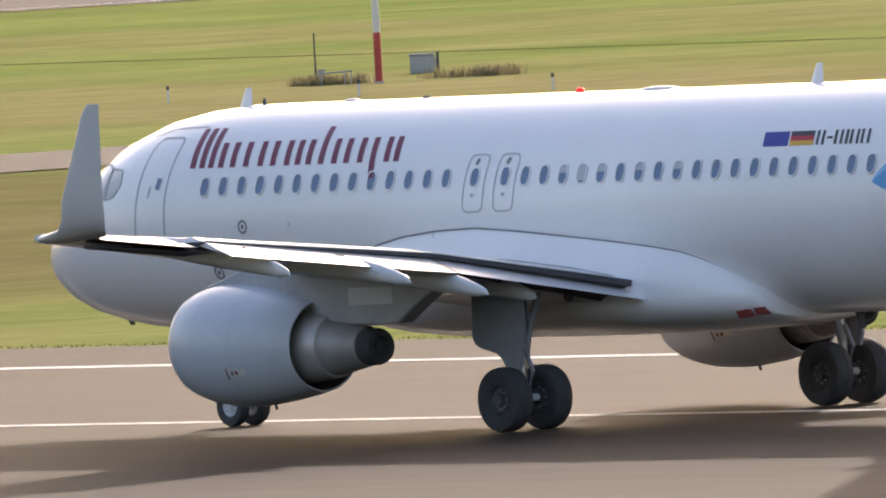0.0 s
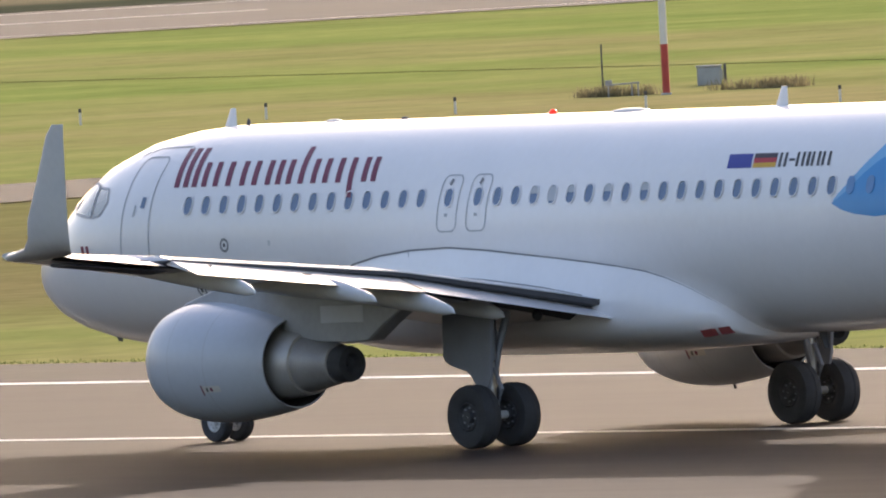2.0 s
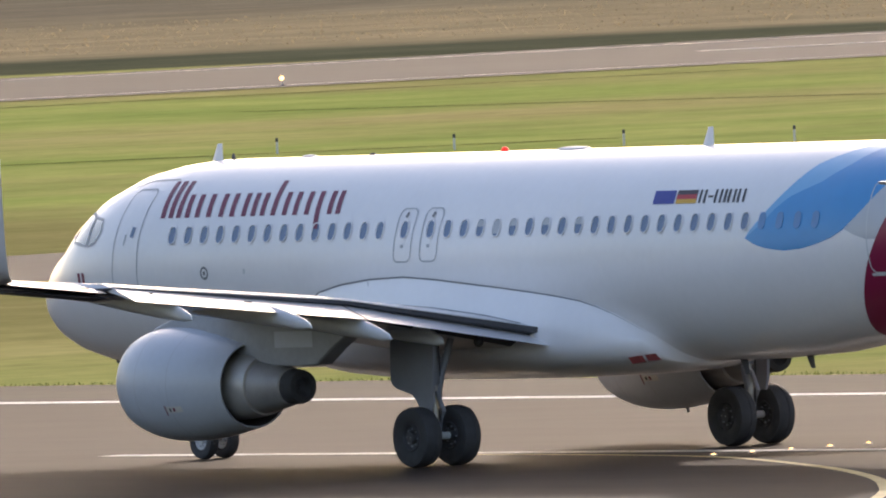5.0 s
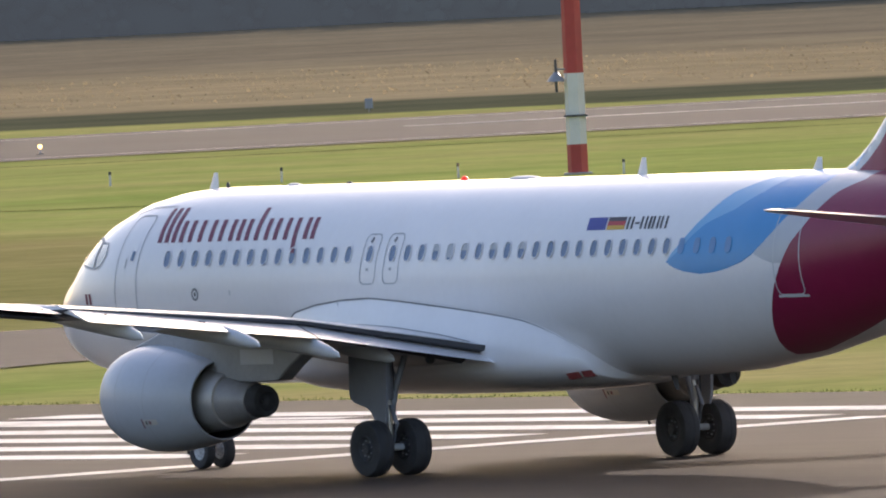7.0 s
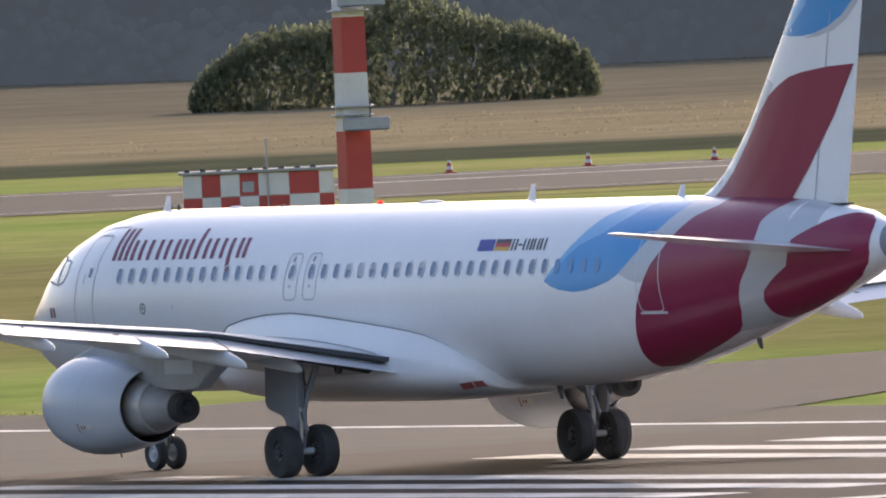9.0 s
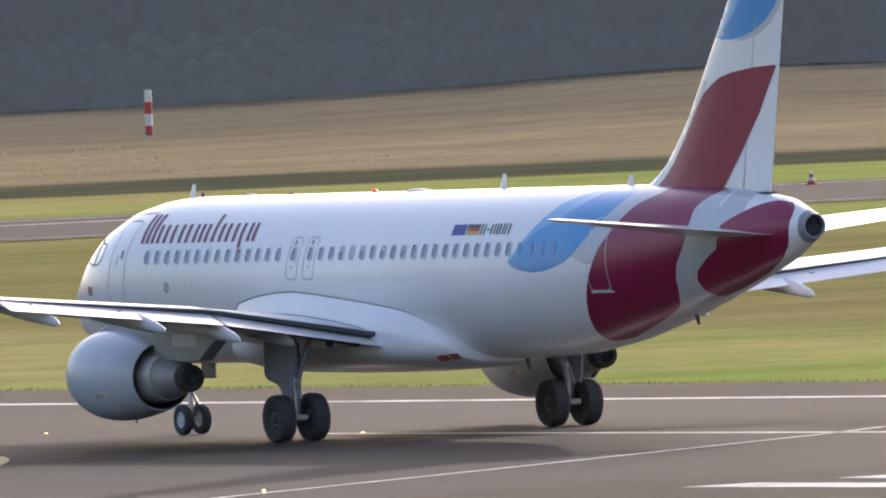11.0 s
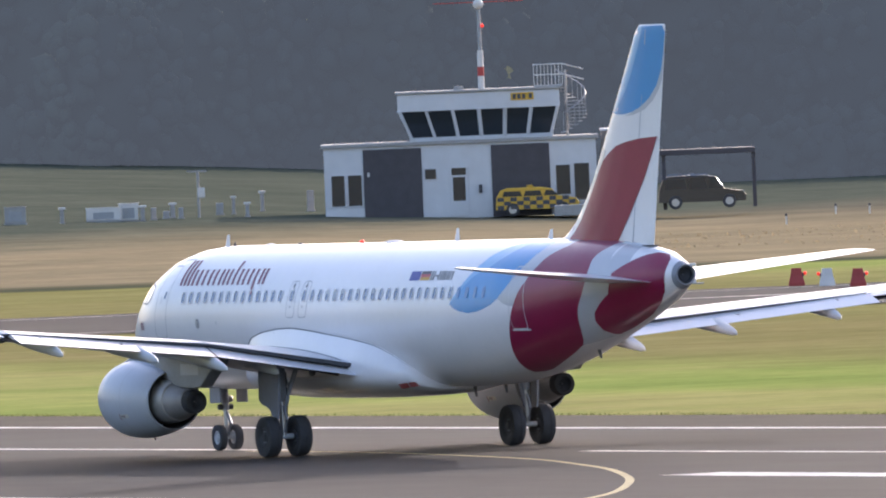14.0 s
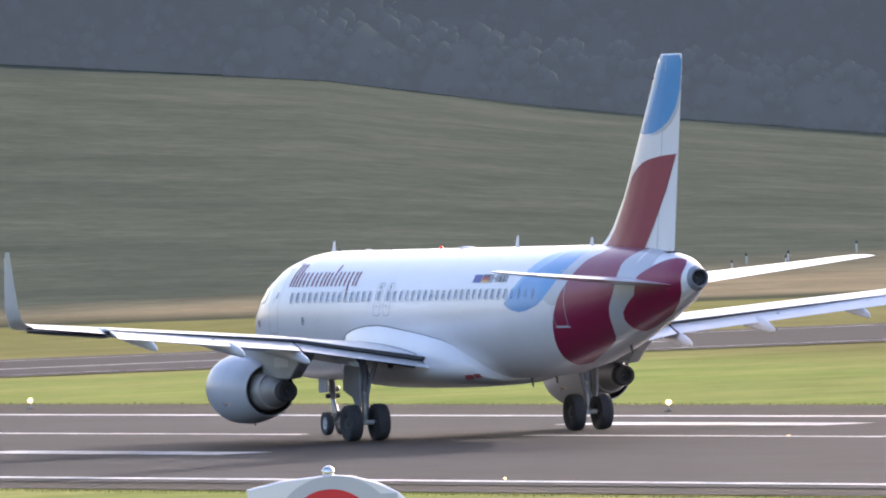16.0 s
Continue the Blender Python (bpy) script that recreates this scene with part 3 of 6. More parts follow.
            if wd * max(0.0, 1 - c * c) ** 0.375 > w * math.sqrt(max(0.0, 1 - ((z - (t + bo) / 2) / ((t - bo) / 2)) ** 2)):
                return z
            z -= 0.01
        return zc

    rings, seam = [], []
    for x, wd, zt, zb in ((10.6, 1.55, 2.6, 1.9), (11.05, 1.95, 3.20, 1.72), (11.5, 2.06, 3.44, 1.66), (12.3, 2.12, 3.57, 1.60), (13.3, 2.16, 3.61, 1.55), (14.4, 2.19, 3.61, 1.54), (15.5, 2.20, 3.54, 1.53), (16.5, 2.20, 3.45, 1.53), (17.5, 2.20, 3.36, 1.53), (18.5, 2.18, 3.26, 1.54), (19.2, 2.16, 3.18, 1.55), (19.9, 2.12, 3.08, 1.57), (20.4, 2.06, 2.95, 1.59), (20.8, 1.98, 2.80, 1.60), (21.1, 1.90, 2.66, 1.62), (21.35, 1.80, 2.52, 1.65), (21.55, 1.66, 2.38, 1.68), (21.68, 1.48, 2.24, 1.72), (21.75, 1.28, 2.10, 1.76), (21.78, 1.0, 1.97, 1.80)):
        zc = 2.25 if x < 20 else min(2.25, zt - 0.12)
        lo, hi = zt, zt + 1.2
        for _ in range(18):
            top = (lo + hi) / 2
            lo, hi = (top, hi) if meet(x, wd, zc, top) < zt else (lo, top)
        if 11 < x < 21.76:
            seam.append((x, meet(x, wd, zc, top)))
        r = []
        for k in range(64):
            a = 2 * math.pi * k / 64
            c, s = math.cos(a), math.sin(a)
            y, z = wd * math.copysign(abs(s) ** 0.75, s), math.copysign(abs(c) ** 0.9, c)
            r.append(A(x, y, zc + (top - zc if z > 0 else zc - zb) * z))
        rings.append(r)
    part("panel_line", ribbon(bmesh.new(), [(10.98, 3.0)] + seam, 0.030, 0.035), LINE, f, "dark seam round the wing root fairing")
    part("panel_line", ribbon(bmesh.new(), [(13.25, 3.60), (13.2, 3.35)], 0.02, 0.06), SOFTLINE, f)
    fb = part("belly_fairing", loft(bmesh.new(), rings), WHITE, AIRLINER, smooth=50)
    # red hold marks follow the skin near the end of the fairing
    for x0, x1, w0, w1 in ((21.28, 21.48, 1.84, 1.74), (21.58, 21.70, 1.66, 1.47)):
        bm = bmesh.new()
        q = []
        for x, wd in ((x0, w0), (x1, w1)):
            for dz, k in ((0.0, 0.90), (0.13, 0.955)):
                q.append(A(x, -wd * k - 0.012, 1.84 + dz + (x - 21.4) * 0.13))
        vs = [bm.verts.new(p) for p in (q[0], q[1], q[3], q[2])]
        ws = [bm.verts.new(p + Vector((0.10, 0, 0))) for p in (q[0], q[1], q[3], q[2])]
        bm.faces.new(vs)
        bm.faces.new(ws)
        for k in range(4):
            j = (k + 1) % 4
            bm.faces.new((vs[k], vs[j], ws[j], ws[k]))
        part("red_marking", bm, DULLRED, fb)
    return f


def airfoil(x0, x1, y, z0, z1, t, pts):
    return [A(x0 + (x1 - x0) * f, y, z0 + (z1 - z0) * f + t * h) for f, h in pts]


BOXED = ((0, 0), (.018, .16), (.06, .27), (.145, .38), (.36, .5), (.6, .47), (.82, .36), (1, .20), (.999, .09), (.95, .0), (.91, -.12), (.88, -.24), (.6, -.38), (.36, -.43), (.145, -.32), (.05, -.18))
SLIM = ((0, 0), (.03, .25), (.12, .42), (.35, .5), (.7, .25), (1, .02), (1, -.02), (.6, -.2), (.3, -.34), (.1, -.3), (.02, -.16))
FOIL = ((0, 0), (.015, .18), (.05, .3), (.15, .45), (.3, .5), (.5, .44), (.75, .22), (1, .012), (1, -.012), (.75, -.22), (.5, -.44), (.3, -.5), (.15, -.45), (.05, -.3), (.015, -.18))
# offset, leading edge, trailing edge, height, thickness of the wing
WING = ((1.5, 11.4, 18.95, 2.52, 1.0), (2.6, 12.0, 18.95, 2.66, 0.88), (6.4, 14.1, 18.95, 3.10, 0.56), (10.0, 16.03, 19.75, 3.50, 0.42), (13.45, 17.88, 20.6, 3.86, 0.31), (16.25, 19.4, 21.35, 4.12, 0.21))


def wing_at(y):
    c = list(zip(*WING))
    return [float(np.interp(y, c[0], c[k])) for k in range(1, 5)]


# rear edge of the upper skin over the flaps: offset, station, height; then the flaps' own rear edge
SHROUD = ((1.5, 19.0, 2.46), (2.1, 18.92, 2.58), (6.4, 18.52, 3.32), (13.40, 20.62, 3.90), (13.46, 20.14, 3.89), (16.25, 21.02, 4.14))
FLAP_EDGE = ((2.1, 19.25, 2.22), (6.4, 19.21, 2.95), (13.4, 21.36, 3.63))


def along(table, y):
    c = list(zip(*table))
    return [float(np.interp(y, c[0], col)) for col in c[1:]]


def skin(y):
    """Nose and rear edge of the fixed wing at an offset: station, station, height, height, thickness."""
    x0, x1, z, t = wing_at(y)
    xe, ze = along(SHROUD, y)
    return x0, xe, z + 0.10 * (x1 - x0) / 7, ze - 0.2 * t, t


def skin_top(x, y):
    x0, xe, z0, z1, t = skin(y)
    f = (x - x0) / (xe - x0)
    up = list(zip(*BOXED[:8]))
    return z0 + (z1 - z0) * f + t * float(np.interp(f, up[0], up[1]))


# flap track fairings: offset, tail end, its height, length, half width
TRACKS = ((4.4, 18.92, 2.33, 2.9, 0.15), (6.5, 20.1, 2.50, 3.9, 0.19), (9.0, 20.97, 2.84, 4.0, 0.19), (12.1, 21.4, 3.15, 3.5, 0.17))


def build_wing(s, side):
    rings = []
    for y in (1.5, 2.1, 2.6, 4.4, 6.4, 8.2, 10.0, 11.8, 13.40, 13.46, 15.0, 16.25):
        x0, xe, z0, z1, t = skin(y)
        rings.append(airfoil(x0, xe, s * y, z0, z1, t, BOXED))
    bm = loft(bmesh.new(), rings)
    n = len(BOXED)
    # rear faces above the flaps are darkened to stand for slot shade
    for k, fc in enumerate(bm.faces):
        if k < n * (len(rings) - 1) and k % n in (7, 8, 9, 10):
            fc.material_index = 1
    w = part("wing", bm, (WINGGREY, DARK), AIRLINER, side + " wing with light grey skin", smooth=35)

    def control(name, ya, yb, f0, f1, drop, dz, mat, thick):
        rr = []
        for k in range(4):
            y = ya + (yb - ya) * k / 3
            x0, x1, z, t = wing_at(y)
            c = x1 - x0
            a, b = x0 + f0 * c, x0 + f1 * c
            zz = z + 0.10 * c / 7 * (1 - f0)
            rr.append(airfoil(a, b, s * y, zz + dz, zz + dz - drop * (b - a), thick * (b - a), SLIM))
        return part(name, loft(bmesh.new(), rr), mat, w, smooth=35)

    for name, ya, yb in (("inboard_flap", 2.10, 6.36), ("outboard_flap", 6.44, 13.36)):
        rr = []
        for k in range(6):
            y = ya + (yb - ya) * k / 5
            xe, ze = along(FLAP_EDGE, y)
            c = 1.5 - 0.022 * (y - 2)
            rr.append(airfoil(xe - c, xe, s * y, ze + 0.27 * c, ze, 0.11 * c, SLIM))
        part(name, loft(bmesh.new(), rr), WHITE, w, "white flap set a little down", smooth=35)
    # a dark slab fills the gap between the flaps to stand for shade
    rr = []
    for y in (6.37, 6.43):
        xe, ze = along(FLAP_EDGE, y)
        rr.append(airfoil(xe - 1.4, xe - 0.02, s * y, ze + 0.38, ze, 0.16, SLIM))
    part("flap_gap_shade", loft(bmesh.new(), rr), DARK, w, "dark slab standing for shade in the gap between the flaps")
    # seam between the inner wing and its fillet
    seam = [(14.3, 2.62), (15.2, 2.60), (16.1, 2.55), (16.9, 2.48), (17.6, 2.42), (18.2, 2.36), (18.6, 2.32)]
    part("fillet_seam", tube(bmesh.new(), [A(x, s * y, skin_top(x, y) + 0.008) for x, y in seam], 0.014, 6), LINE, w)
    control("aileron", 13.5, 16.2, 0.72, 1.0, 0.15, 0.035, WINGGREY, 0.09)
    # dark box below the aileron imitates the shaded underside of the wing
    control("aileron_shade", 13.35, 16.22, 0.70, 0.97, 0.0, -0.17, DARK, 0.20)
    # slats along the nose of the wing
    for ya, yb in ((2.7, 4.9), (6.5, 9.0), (9.05, 11.5), (11.55, 14.0), (14.05, 16.1)):
        control("slat", ya, yb, -0.05, 0.13, -0.12, -0.05, BRIGHT, 0.30)
    # spoiler panels, set a little proud
    for ya, yb in ((2.6, 6.3), (6.5, 8.2), (8.25, 9.9), (9.95, 11.6), (11.65, 13.3)):
        bm = bmesh.new()
        q = []
        for y in (ya, yb):
            xe = along(SHROUD, y)[0]
            for x in (xe - 0.75, xe + 0.015):
                q.append((A(x, s * y, skin_top(min(x, xe), y) + 0.004), Vector((0, 0, 0.018))))
        lo = [bm.verts.new(p) for p, _ in q]
        hi = [bm.verts.new(p + d) for p, d in q]
        for a, b, c2, d in ((0, 1, 3, 2),):
            bm.faces.new((lo[a], lo[b], lo[c2], lo[d]))
            bm.faces.new((hi[a], hi[b], hi[c2], hi[d]))
        for a, b in ((0, 1), (1, 3), (3, 2), (2, 0)):
            bm.faces.new((lo[a], lo[b], hi[b], hi[a]))
        part("spoiler", bm, WINGGREY, w)
    # upturned tip
    rr = []
    for y, z, x0, x1, t in ((16.2, 4.13, 19.4, 21.35, 0.20), (16.5, 4.17, 20.0, 21.75, 0.18), (16.80, 4.27, 20.75, 22.1, 0.15), (16.98, 4.47, 21.12, 22.32, 0.13), (17.10, 4.8, 21.3, 22.45, 0.11), (17.28, 5.5, 21.85, 22.68, 0.08), (17.46, 6.3, 22.42, 22.92, 0.05), (17.50, 6.50, 22.65, 22.98, 0.03)):
        tilt = smooth(4.15, 4.7, z)
        rr.append([A(x0 + (x1 - x0) * f, s * (y - t * h * tilt), z + t * h * (1 - tilt)) for f, h in FOIL])
    part("winglet", loft(bmesh.new(), rr), WINGGREY, w, "grey upturned wing tip", smooth=40)
    # canoe fairings of the flap tracks
    for y, xe, ze, ln, wd in TRACKS:
        x0, x1, z, t = wing_at(y)
        rr = []
        for f, k, h in ((0, 0.05, 0.05), (0.1, 0.5, 0.24), (0.25, 0.85, 0.38), (0.45, 1.0, 0.44), (0.65, 0.95, 0.42), (0.8, 0.75, 0.34), (0.92, 0.45, 0.24), (0.98, 0.2, 0.13), (1.0, 0.04, 0.03)):
            keel = (z - 0.02 - 0.25 * t) * (1 - f) + ze * f - 0.03 * math.sin(math.pi * f) + 0.05 * max(0, f - 0.92) / 0.08
            rr.append([A(xe - ln + ln * f, s * y + wd * k * math.sin(a), keel + h * (0.5 + 0.5 * math.cos(a))) for a in (2 * math.pi * j / 14 for j in range(14))])
        part("flap_track_fairing", loft(bmesh.new(), rr), WINGGREY, w, smooth=50)
    for ya in (9.6, 12.4, 14.2, 15.1, 15.9):
        x0, x1, z, t = wing_at(ya)
        part("static_wick", tube(bmesh.new(), [A(x1 - 0.05, s * ya, z), A(x1 + 0.22, s * ya, z - 0.01)], 0.012, 5), DARK, w)
    return w


def lathe(bm, prof, y, z, n=40):
    """Turns a run of stations and radii round a fore-and-aft axis that droops a little."""
    return loft(bm, [[A(x, y + r * math.sin(a), z - 0.027 * (x - 12) + r * math.cos(a)) for a in (2 * math.pi * k / n for k in range(n))] for x, r in prof], caps=False)


def cowl_r(x):
    return float(np.interp(x, (12.0, 12.5, 13.0, 13.6), (1.115, 1.12, 1.09, 1.005)))


def build_engine(s):
    y, z = 5.75 * s, 1.77
    e = part("engine_cowl", lathe(bmesh.new(), [(11.36, 0.99), (11.5, 1.03), (11.75, 1.08), (12.1, 1.117), (12.5, 1.12), (13.0, 1.09), (13.6, 1.005), (14.15, 0.905), (14.5, 0.825), (14.49, 0.80), (13.8, 0.83), (13.0, 0.85)], y, z), COWL, AIRLINER, "blue-grey engine cowl", smooth=40)
    part("inlet_lip", lathe(bmesh.new(), [(11.9, 0.84), (11.44, 0.80), (11.22, 0.82), (11.14, 0.86), (11.16, 0.90), (11.23, 0.945), (11.36, 0.994)], y, z), GREY, e, "pale grey inlet lip", smooth=60)
    part("fan", lathe(bmesh.new(), [(11.7, 0.86), (11.75, 0.3), (11.45, 0.02)], y, z), DARK, e, smooth=40)
    part("fan_duct", lathe(bmesh.new(), [(14.482, 0.797), (13.8, 0.825), (13.05, 0.845), (13.02, 0.5)], y, z), DARK, e, "dark inside of the fan nozzle")
    part("core_cowl", lathe(bmesh.new(), [(13.0, 0.72), (13.9, 0.70), (14.45, 0.645), (14.90, 0.575), (14.93, 0.49)], y, z), METALGREY, e, "pale metal core cowl", smooth=40)
    part("core_nozzle", lathe(bmesh.new(), [(14.75, 0.535), (14.92, 0.53), (15.2, 0.475), (15.5, 0.415), (15.75, 0.365), (15.79, 0.29), (15.3, 0.30)], y, z), HOT, e, "heat-stained metal nozzle", smooth=40)
    part("exhaust_plug", lathe(bmesh.new(), [(15.4, 0.305), (15.72, 0.33), (15.82, 0.34), (16.02, 0.335), (16.11, 0.31), (16.12, 0.2), (16.0, 0.14), (15.95, 0.02)], y, z), BLACK, e, "black exhaust end", smooth=40)
    rings = []
    for dy, g in ((-0.20, -0.03), (-0.17, 0), (0.17, 0), (0.20, -0.03)):
        rings.append([A(x, y + dy, zz + g * (1 if k < 5 else -1)) for k, (x, zz) in enumerate(((11.5, 2.84), (12.6, 3.14), (14.2, 3.30), (16.0, 3.10), (18.1, 2.95), (17.95, 2.68), (17.35, 2.38), (16.85, 2.08), (16.3, 2.05), (15.4, 2.08), (14.7, 2.18), (13.6, 2.4), (12.4, 2.6)))])
    part("pylon", loft(bmesh.new(), rings), PYLON, e, "engine pylon, its grey darkened to carry wing shade", smooth=30)
    bm = bmesh.new()
    box(bm, A(16.75, y - 0.206, 2.42), A(15.5, y + 0.206, 2.74), 0.01)
    part("pylon_panel", bm, COWL, e)
    # placards on the outer side
    for x0, x1, th0, th1, m, nm in ((12.93, 13.38, 111, 118, SIGNWHITE, "placard"), (12.90, 12.94, 110, 121, TITLE, "placard_mark"), (13.03, 13.08, 112.5, 116.5, DARK, "placard_mark"), (13.13, 13.19, 112.5, 116.5, TITLE, "placard_mark")):
        bm = bmesh.new()
        off = 0.006 if nm == "placard" else 0.011
        bm.faces.new([bm.verts.new(A(x, y - (cowl_r(x) + off) * math.sin(radians(t)), z - 0.027 * (x - 12) + (cowl_r(x) + off) * math.cos(radians(t)))) for x, t in ((x0, th0), (x1, th0), (x1, th1), (x0, th1))])
        part(nm, bm, m, e)
    for x in (12.05, 13.05):
        part("cowl_seam", lathe(bmesh.new(), [(x, cowl_r(x) + 0.003), (x + 0.012, cowl_r(x + 0.012) + 0.003)], y, z), SOFTLINE, e)
    part("drain", tube(bmesh.new(), [A(13.0, y, 0.74), A(13.06, y, 0.58)], 0.03, 6), DARK, e)
    return e


def fin_half(x, z):
    le, te = FIN_LE(z), FIN_TE(z)
    f = min(max((x - le) / (te - le), 0.0), 1.0)
    k = list(zip(*FOIL[:8]))
    return float(np.interp(f, k[0], k[1])) * 0.095 * (te - le)


def FIN_LE(z):
    return float(np.interp(z, (5.6, 5.95, 6.15, 6.43, 6.9, 7.48, 10.37, 11.6, 11.84), (28.2, 29.3, 29.75, 30.2, 30.75, 31.34, 33.62, 34.55, 34.85)))


def FIN_TE(z):
    return float(np.interp(z, (5.5, 5.72, 11.75, 11.84), (35.15, 35.2, 36.58, 36.5)))


def build_tail():
    zs = (5.6, 5.8, 5.95, 6.15, 6.43, 6.9, 7.48, 8.4, 9.4, 10.37, 11.0, 11.6, 11.78, 11.84)
    rings = []
    for z in zs:
        le, te = FIN_LE(z), FIN_TE(z)
        t = 0.095 * (te - le) * (0.35 if z > 11.8 else 1)
        rings.append([A(le + (te - le) * f, t * h, z) for f, h in FOIL])
    fin = part("fin", loft(bmesh.new(), rings), WHITE, AIRLINER, "tall white fin with blue and burgundy fields", smooth=40)

    def field(name, pts, mat, off=0.006):
        bm = bmesh.new()
        for s in (-1, 1):
            b2 = bmesh.new()
            b2.faces.new([b2.verts.new((x, z, 0)) for x, z in pts])
            bmesh.ops.triangulate(b2, faces=b2.faces[:])
            cut(b2, 0, min(p[0] for p in pts), max(p[0] for p in pts), 0.11)
            cut(b2, 1, min(p[1] for p in pts), max(p[1] for p in pts), 0.3)
            ids = {v: bm.verts.new(A(v.co.x, s * (fin_half(v.co.x, v.co.y) + off), v.co.y)) for v in b2.verts}
            for fc in b2.faces:
                bm.faces.new([ids[v] for v in fc.verts])
            b2.free()
        return part(name, bm, mat, fin, smooth=60)

    edge = [(FIN_LE(z) + 0.015, z) for z in (9.42, 9.9, 10.37, 10.9, 11.3, 11.6, 11.8)]
    field("blue_field", edge + [(36.4, 11.8), (36.52, 11.6), (36.40, 11.1), (36.22, 10.6), (35.9, 10.15), (35.45, 9.8), (34.9, 9.55), (34.4, 9.42), (33.93, 9.36), (33.4, 9.36)], BLUE)
    field("light_blue_field", edge + [(35.2, 11.8), (34.9, 11.2), (34.5, 10.6), (34.0, 10.0), (33.4, 9.55)], LIGHTBLUE, 0.010)
    field("silver_field", [(36.52, 11.6), (36.42, 11.1), (36.22, 10.3), (36.0, 10.02), (35.6, 9.7), (35.1, 9.47), (34.5, 9.34), (33.93, 9.31), (34.4, 9.42), (34.9, 9.55), (35.45, 9.8), (35.9, 10.15), (36.22, 10.6), (36.40, 11.1)], SILVER, 0.009)
    field("burgundy_field", [(35.77, 8.72), (34.8, 8.68), (33.85, 8.58), (33.3, 8.48), (32.83, 8.3), (32.4, 8.08), (31.97, 7.72), (31.4, 7.05), (30.84, 6.45), (30.4, 6.1), (30.1, 5.9), (33.15, 5.78), (33.9, 6.5), (34.92, 7.6)], BURGUNDY, 0.014)
    low = [(FIN_LE(z) + 0.015, z) for z in (5.95, 6.15, 6.43, 6.9, 7.48, 8.0, 8.5)]
    field("silver_field", low[::-1] + [(30.1, 5.88), (30.4, 6.1), (30.84, 6.45), (31.4, 7.05), (31.97, 7.72), (32.4, 8.1), (32.6, 8.35)], SILVER, 0.009)
    field("blue_field", low[:3][::-1] + [(29.9, 5.95), (30.05, 6.1), (30.35, 6.43)], LIGHTBLUE, 0.012)
    bm = bmesh.new()
    for s in (-1, 1):
        q = [(34.0, 5.74), (34.04, 5.74), (35.45, 11.7), (35.41, 11.7)]
        bm.faces.new([bm.verts.new(A(x, s * (fin_half(x, z) + 0.012), z)) for x, z in q])
    part("rudder_gap", bm, SOFTLINE, fin)
    bm = box(bmesh.new(), A(35.2, -0.16, 5.66), A(33.2, 0.16, 5.70))
    part("rudder_sill", bm, DARK, fin)
    for s, side in ((-1, "port"), (1, "starboard")):
        rr = []
        for y, x0, x1, z, t in ((0.4, 31.9, 36.15, 4.66, 0.42), (1.2, 32.4, 36.2, 4.75, 0.38), (3.6, 33.7, 36.3, 5.0, 0.26), (5.9, 34.95, 36.42, 5.25, 0.15), (6.18, 35.3, 36.45, 5.28, 0.08), (6.24, 35.6, 36.4, 5.29, 0.02)):
            rr.append([A(x0 + (x1 - x0) * f, s * y, z + 0.03 * (x1 - x0) * (1 - f) + t * h * 0.6) for f, h in FOIL])
        tp = part("tailplane", loft(bmesh.new(), rr), WHITE, AIRLINER, side + " tailplane", smooth=40)
        bm = bmesh.new()
        for h in (1,):
            bm.faces.new([bm.verts.new(A(x, s * y, z)) for x, y, z in ((34.9, 1.3, 4.90), (34.94, 1.3, 4.90), (35.72, 5.8, 5.305), (35.68, 5.8, 5.305))])
        part("elevator_gap", bm, SOFTLINE, tp)


def tyre(bm, r, w, rim):
    """A tyre round the x axis."""
    prof = [(-w * 0.36, rim), (-w * 0.47, rim + (r - rim) * 0.3), (-w * 0.5, rim + (r - rim) * 0.6), (-w * 0.44, r - 0.05 * r), (-w * 0.25, r * 0.995), (-w * 0.1, r), (-w * 0.09, r * 0.985), (w * 0.09, r * 0.985), (w * 0.1, r), (w * 0.25, r * 0.995), (w * 0.44, r - 0.05 * r), (w * 0.5, rim + (r - rim) * 0.6), (w * 0.47, rim + (r - rim) * 0.3), (w * 0.36, rim)]
    n = 40
    return loft(bm, [[(x, q * math.cos(2 * math.pi * k / n), q * math.sin(2 * math.pi * k / n)) for k in range(n)] for x, q in prof], caps=False)


WHEELS = []


def build_wheel(y, x, z, r, w, rim, mat):
    t = part("wheel", tyre(bmesh.new(), r, w, rim), BLACK, AIRLINER, "black rubber tyre on a dark rim", smooth=40)
    n = 24
    bm = loft(bmesh.new(), [[(dx, q * math.cos(2 * math.pi * k / n), q * math.sin(2 * math.pi * k / n)) for k in range(n)] for dx, q in ((-w * 0.34, rim), (-w * 0.40, rim * 0.92), (-w * 0.25, rim * 0.8), (-w * 0.22, rim * 0.45), (-w * 0.42, rim * 0.38), (-w * 0.42, 0.02), (w * 0.42, 0.02), (w * 0.42, rim * 0.38), (w * 0.22, rim * 0.45), (w * 0.25, rim * 0.8), (w * 0.40, rim * 0.92), (w * 0.34, rim))], caps=False)
    part("rim", bm, mat, t, smooth=40)
    for k in range(8):
        a = 2 * math.pi * k / 8
        c = Vector((0, rim * 0.62 * math.cos(a), rim * 0.62 * math.sin(a)))
        part("rim_bolt", tube(bmesh.new(), [c + Vector((-w * 0.32, 0, 0)), c + Vector((w * 0.32, 0, 0))], rim * 0.07, 6), GEARGREY, t)
    WHEELS.append((t, A(x, y, z), r))


